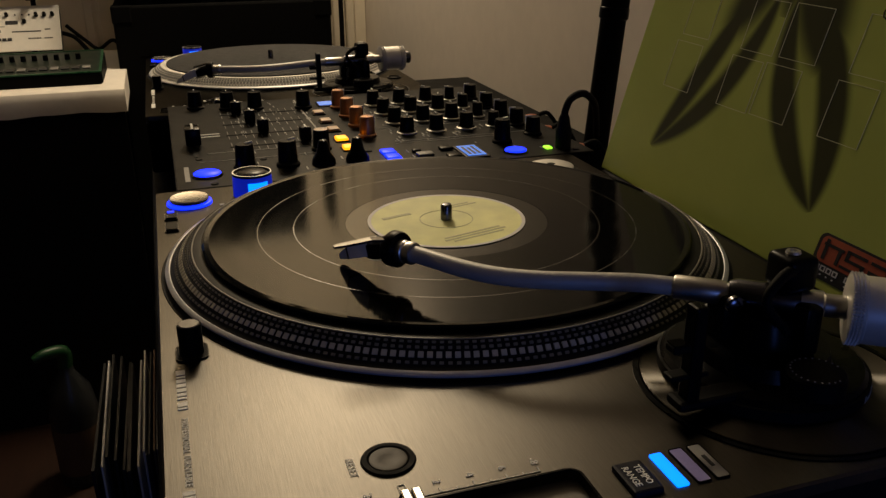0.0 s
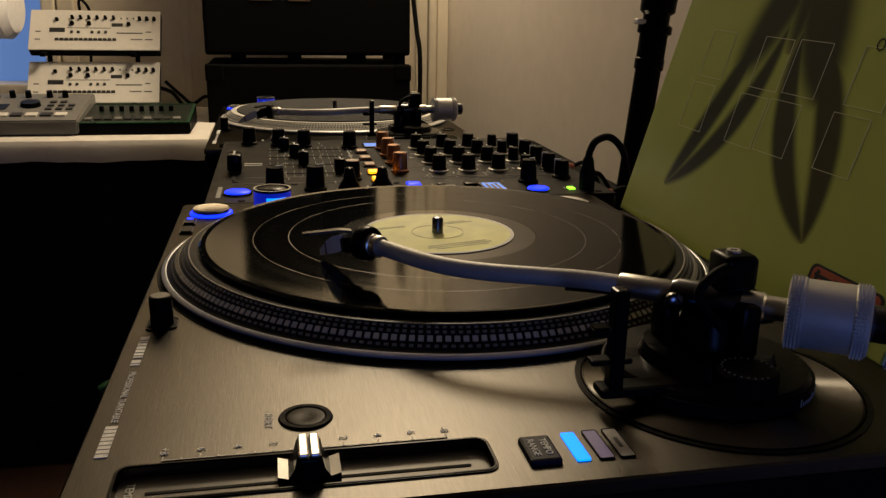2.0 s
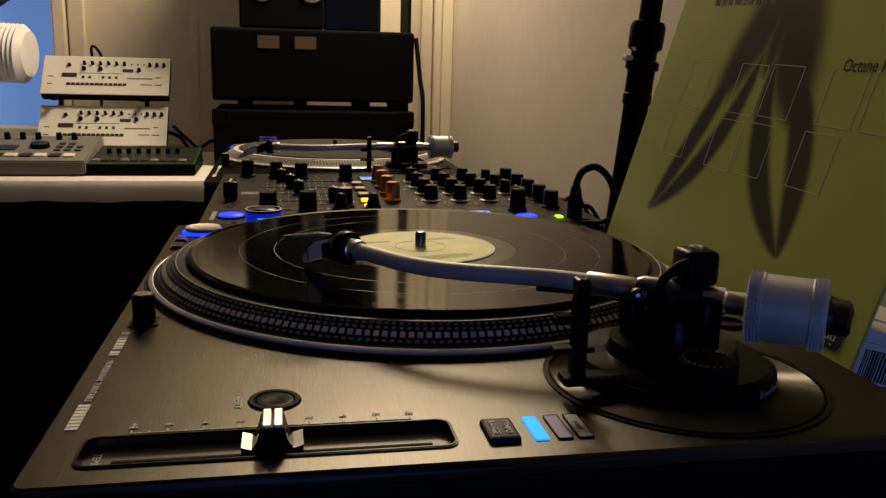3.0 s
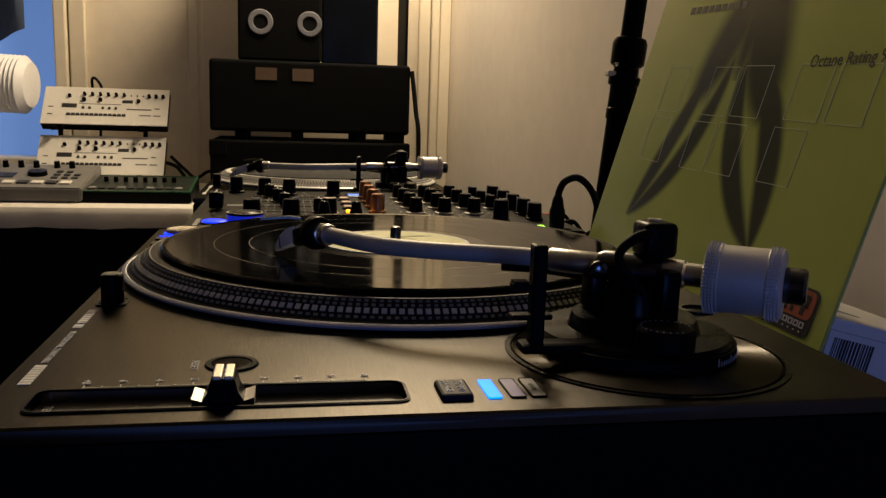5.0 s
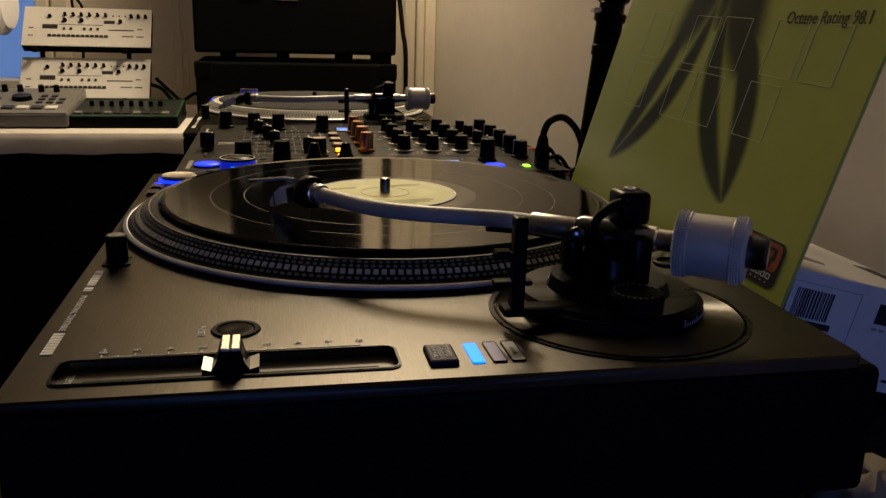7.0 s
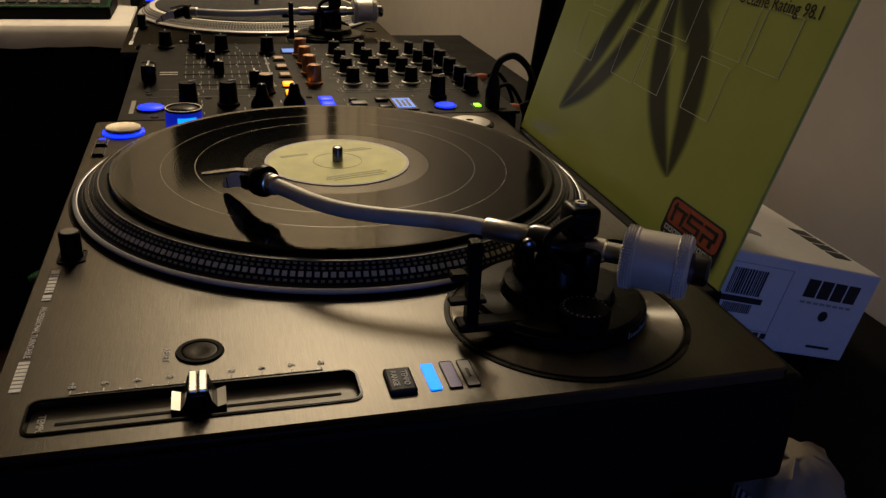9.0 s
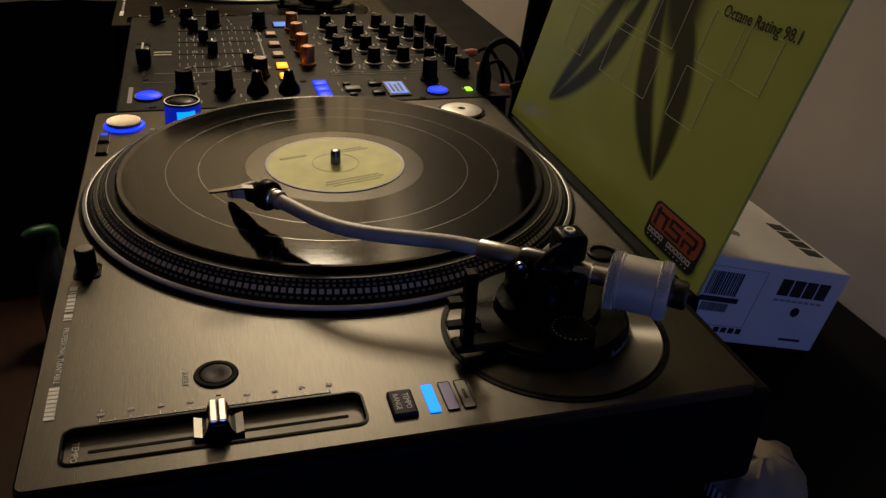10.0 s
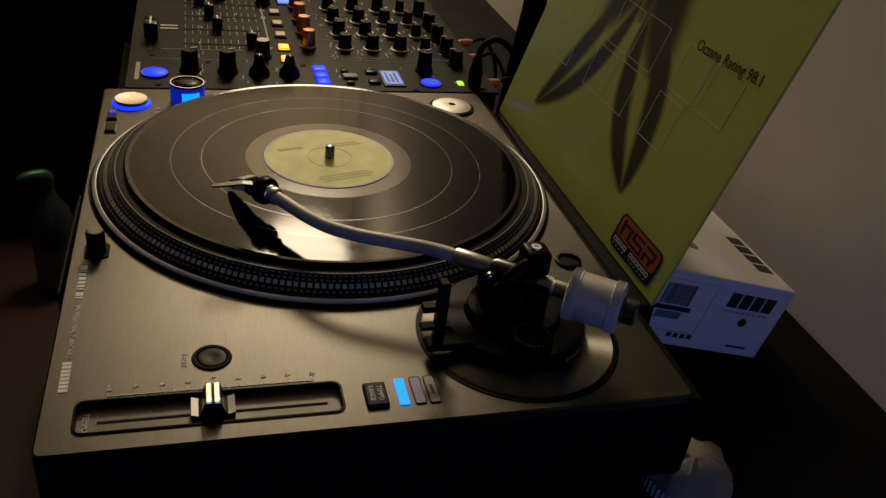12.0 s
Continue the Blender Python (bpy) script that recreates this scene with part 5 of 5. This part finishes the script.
synth((-0.511, 1.957, 0.818), 52)
synth((-0.507, 2.012, 0.941), 52)
rack = thing("synth_rack", (-0.511, 1.952, 0.775), "black two-tier rack holding the synth modules", "stand")
for x in (0.04, 0.25):
    part("strut", tube([(x, 0.10, 0.0), (x, 0.11, 0.10), (x, 0.12, 0.19)], 0.006, 10), "black", rack, smooth=True)
    part("shelf_arm", box(x - 0.006, 0.0, 0.036, x + 0.006, 0.112, 0.043, 0.001), "black", rack)
    part("shelf_arm", box(x - 0.006, 0.04, 0.150, x + 0.006, 0.118, 0.160, 0.001), "black", rack)
    part("foot", box(x - 0.008, 0.0, 0.0, x + 0.008, 0.16, 0.008, 0.001), "black", rack)
    part("post", box(x - 0.005, 0.002, 0.008, x + 0.005, 0.012, 0.040, 0.001), "black", rack)
cb = thing("patch_cable", (-0.407, 2.112, 0.775), "black patch cable looping behind the synths", "cable")
part("cable", tube([(0, 0.02, 0), (0.02, 0.03, 0.16), (0.004, 0.02, 0.262), (0.012, 0.0, 0.285), (0.028, 0.0, 0.268), (0.034, 0.01, 0.24)], 0.0036, 10), "matte", cb, smooth=True)
cb = thing("patch_cable", (-0.177, 2.002, 0.775), "black cables spilling behind the drum machine", "cable")
part("cable", tube([(-0.03, 0.04, 0.070), (0.00, 0.02, 0.060), (0.03, -0.02, 0.030), (0.06, -0.05, 0.006)], 0.0050, 10), "matte", cb, smooth=True)
part("cable", tube([(-0.02, 0.06, 0.085), (0.02, 0.04, 0.050), (0.05, 0.00, 0.034), (0.085, 0.02, 0.050), (0.11, 0.05, 0.006)], 0.0044, 10), "matte", cb, smooth=True)


def wedge(x0, x1, y0, y1, z0, zf, zb):
    bm = bmesh.new()
    a = [bm.verts.new(p) for p in ((x0, y0, z0), (x1, y0, z0), (x1, y1, z0), (x0, y1, z0), (x0, y0, zf), (x1, y0, zf), (x1, y1, zb), (x0, y1, zb))]
    for q in ((0, 1, 2, 3), (4, 5, 6, 7), (0, 1, 5, 4), (1, 2, 6, 5), (2, 3, 7, 6), (3, 0, 4, 7)):
        bm.faces.new([a[k] for k in q])
    bmesh.ops.bevel(bm, geom=bm.edges[:], offset=0.003, segments=2, affect="EDGES")
    return bm


samp = thing("sampler", (-0.647, 1.692, 0.775), "grey desktop sampler with black knobs and pads", "sampler")
part("case", wedge(0, 0.305, 0, 0.215, 0.004, 0.034, 0.070), "grey", samp)
sm = pose(0, 0, 0.034, math.degrees(math.atan2(0.036, 0.215)), 0, 0)
for k in range(7):
    part("knob", moved(lathe([(0, 0.016), (0.0062, 0.016), (0.0072, 0), (0, 0)], 0.03 + 0.034 * k + (0.012 if k > 4 else 0), 0.185, 16), sm), "black", samp, smooth=True)
part("jog_dial", moved(lathe([(0, 0.010), (0.020, 0.010), (0.022, 0), (0, 0)], 0.186, 0.115, 28), sm), "black", samp, smooth=True)
part("display", moved(box(0.03, 0.085, 0, 0.14, 0.125, 0.002), sm), "glass", samp)
for k in range(9):
    part("pad", moved(box(0.012 + 0.030 * k, 0.030, 0, 0.036 + 0.030 * k, 0.052, 0.004, 0.001), sm), "synth" if k % 2 == 0 else "ink", samp)
for k in range(8):
    part("key", moved(box(0.222 + 0.022 * (k % 3), 0.080 + 0.028 * (k // 3), 0, 0.236 + 0.022 * (k % 3), 0.092 + 0.028 * (k // 3), 0.003, 0.0006), sm), "ink", samp)
for x in (0.02, 0.27):
    for y in (0.02, 0.18):
        part("foot", box(x, y, 0.0, x + 0.015, y + 0.015, 0.005), "matte", samp)

drum = thing("drum_machine", (-0.359, 1.702, 0.775), "dark drum machine with a green rim", "drum machine")
part("case", wedge(0, 0.250, 0, 0.190, 0.0, 0.024, 0.044), "satin", drum)
dm = pose(0, 0, 0.0245, math.degrees(math.atan2(0.020, 0.19)), 0, 0)
part("front_panel", moved(box(0.006, 0.006, 0, 0.244, 0.186, 0.0015), dm), "greenbox", drum, "dark green panel")
bm = band([(0.001, 0.001), (0.249, 0.001), (0.249, 0.190), (0.001, 0.190)], [(0.006, 0.006), (0.244, 0.006), (0.244, 0.186), (0.006, 0.186)], 0, 0.003)
part("green_rim", moved(bm, dm), "greenrim", drum, "green edge rim")
for k in range(8):
    part("knob", moved(lathe([(0, 0.013), (0.0050, 0.013), (0.0056, 0), (0, 0)], 0.045 + 0.022 * k, 0.120, 14), dm), "black", drum, smooth=True)
for k in range(10):
    part("step_key", moved(box(0.022 + 0.021 * k, 0.030, 0.0015, 0.038 + 0.021 * k, 0.050, 0.0045, 0.001), dm), "grey" if k % 3 == 0 else "ink", drum)

# ---- loudspeakers and dark cabinets in the corner ----
low = thing("equipment_case", (-0.082, 1.892, 0.0), "black flight case standing on the floor", "case")
part("case_body", box(0, 0, 0.0, 0.500, 0.28, 0.915, 0.006), "casecloth", low)
for x in (0.0, 0.46):
    part("corner_cap", box(x - 0.002, -0.002, 0.875, x + 0.042, 0.03, 0.9155, 0.004), "casecloth", low)
part("lid_seam", box(0.05, -0.001, 0.80, 0.45, 0.0, 0.803), "black", low)
mid_c = thing("amplifier_case", (-0.082, 1.897, 0.915), "wide black amplifier case", "case")
part("case_body", box(0, 0, 0.022, 0.500, 0.26, 0.198, 0.008, seg=3), "casecloth", mid_c)
for x in (0.06, 0.20, 0.36, 0.46):
    for y in (0.02, 0.22):
        part("foot", box(x, y, 0.0, x + 0.03, y + 0.02, 0.022), "matte", mid_c)
part("handle", box(-0.004, 0.05, 0.10, 0.0, 0.15, 0.12, 0.001), "black", mid_c)
for x in (0.112, 0.202):
    part("label_plate", box(x, -0.002, 0.150, x + 0.052, 0.0, 0.180), "brown", mid_c, "small brown label plate")
part("corner_screw", lathe([(0, 0), (0.006, 0), (0.006, 0.001), (0, 0.001)], 0.37, 0.1, 12), "silver", mid_c, lift=0.198)
spk = thing("loudspeaker", (-0.013, 1.912, 1.113), "black loudspeaker with two pale cone rings", "speaker")
part("cabinet", box(0, 0, 0, 0.205, 0.24, 0.42, 0.006), "casecloth", spk)
for x in (0.055, 0.175):
    m = pose(x, 0.0, 0.093, 90, 0, 0)
    part("cone_ring", moved(lathe([(0.0175, 0.001), (0.0190, 0.004), (0.0290, 0.004), (0.0310, 0.0005)], seg=36), m), "ring", spk, "pale grey ring", True)
    part("cone", moved(lathe([(0, 0.0012), (0.0175, 0.001)], seg=36), m), "matte", spk)
cab = thing("tall_cabinet", (0.194, 1.932, 1.113), "dark glossy screen panel standing upright", "screen")
part("screen_glass", box(0.0, 0.0, 0.0, 0.142, 0.05, 0.42, 0.004), "glass", cab)
brd = thing("upright_board", (0.410, 1.952, 1.113), "thin black board standing on edge", "board")
part("board_body", box(0.0, 0.0, 0.0, 0.007, 0.16, 0.42, 0.002), "casecloth", brd)
cb = thing("speaker_cable", (0.423, 1.882, 0.0), "black cable hanging beside the cases", "cable")
part("cable", tube([(0.008, 0.03, 0.004), (0.016, 0.02, 0.5), (0.018, 0.0, 0.90), (0.010, 0.01, 1.0), (-0.001, 0.02, 1.10)], 0.006, 10), "matte", cb, smooth=True)

# ---- things low down beside the desk ----
crate = thing("record_crate", (-0.148, 0.853, 0.0), "low black crate on the floor full of records", "crate")
part("crate_base", box(0.0, 0.0, 0.0, 0.125, 0.35, 0.082, 0.004), "matte", crate)
part("crate_end", box(0.0, 0.345, 0.082, 0.125, 0.352, 0.25, 0.002), "matte", crate)
part("crate_side", box(-0.006, 0.0, 0.082, -0.001, 0.35, 0.22, 0.002), "matte", crate)
rnd = random.Random(9)
x = -0.143
while x < -0.033:
    w = rnd.choice((0.0030, 0.0040, 0.0055))
    ob = part("record_in_crate", box(0, 0, 0, w, 0.315, 0.315, 0.0005), rnd.choice(("card", "ink", "card", "brown", "ink", "grey")))
    ob.matrix_world = pose(x, 0.865 + rnd.uniform(-0.03, 0.02), 0.0825, 0, 0, rnd.uniform(-0.6, 0.6))
    tagged(ob, "record sleeve standing upright with worn top edge", "record", "records in the crate")
    x += w + rnd.choice((0.0015, 0.004, 0.008))
spray = thing("spray_bottle", (-0.244, 1.445, 0.0), "milky plastic spray bottle with a green cap", "bottle")
part("bottle_body", lathe([(0, 0), (0.045, 0), (0.048, 0.01), (0.048, 0.16), (0.040, 0.21), (0.016, 0.25), (0.014, 0.262), (0, 0.262)], seg=32), "bottle", spray, smooth=True)
part("bottle_label", lathe([(0.0484, 0.03), (0.0486, 0.035), (0.0486, 0.13), (0.0484, 0.135)], seg=32), "brown", spray, smooth=True)
part("trigger", tube([(0, 0, 0.262), (0, 0, 0.295), (-0.03, -0.02, 0.305), (-0.05, -0.03, 0.300)], [0.014, 0.014, 0.011, 0.007], 12), "greencap", spray, "green trigger head", True)

# ---- ceiling lamp above the far deck ----
pend = thing("ceiling_lamp", (LAMP[0], LAMP[1], 2.4), "small ceiling lamp with a warm bulb", "lamp")
part("rose", lathe([(0, 0), (0.05, 0), (0.045, -0.02), (0, -0.02)], seg=28), "trim", pend, smooth=True)
part("cord", tube([(0, 0, -0.02), (0, 0, -0.24)], 0.003, 8), "matte", pend)
part("holder", lathe([(0, -0.23), (0.018, -0.23), (0.020, -0.28), (0, -0.28)], seg=20), "trim", pend, smooth=True)
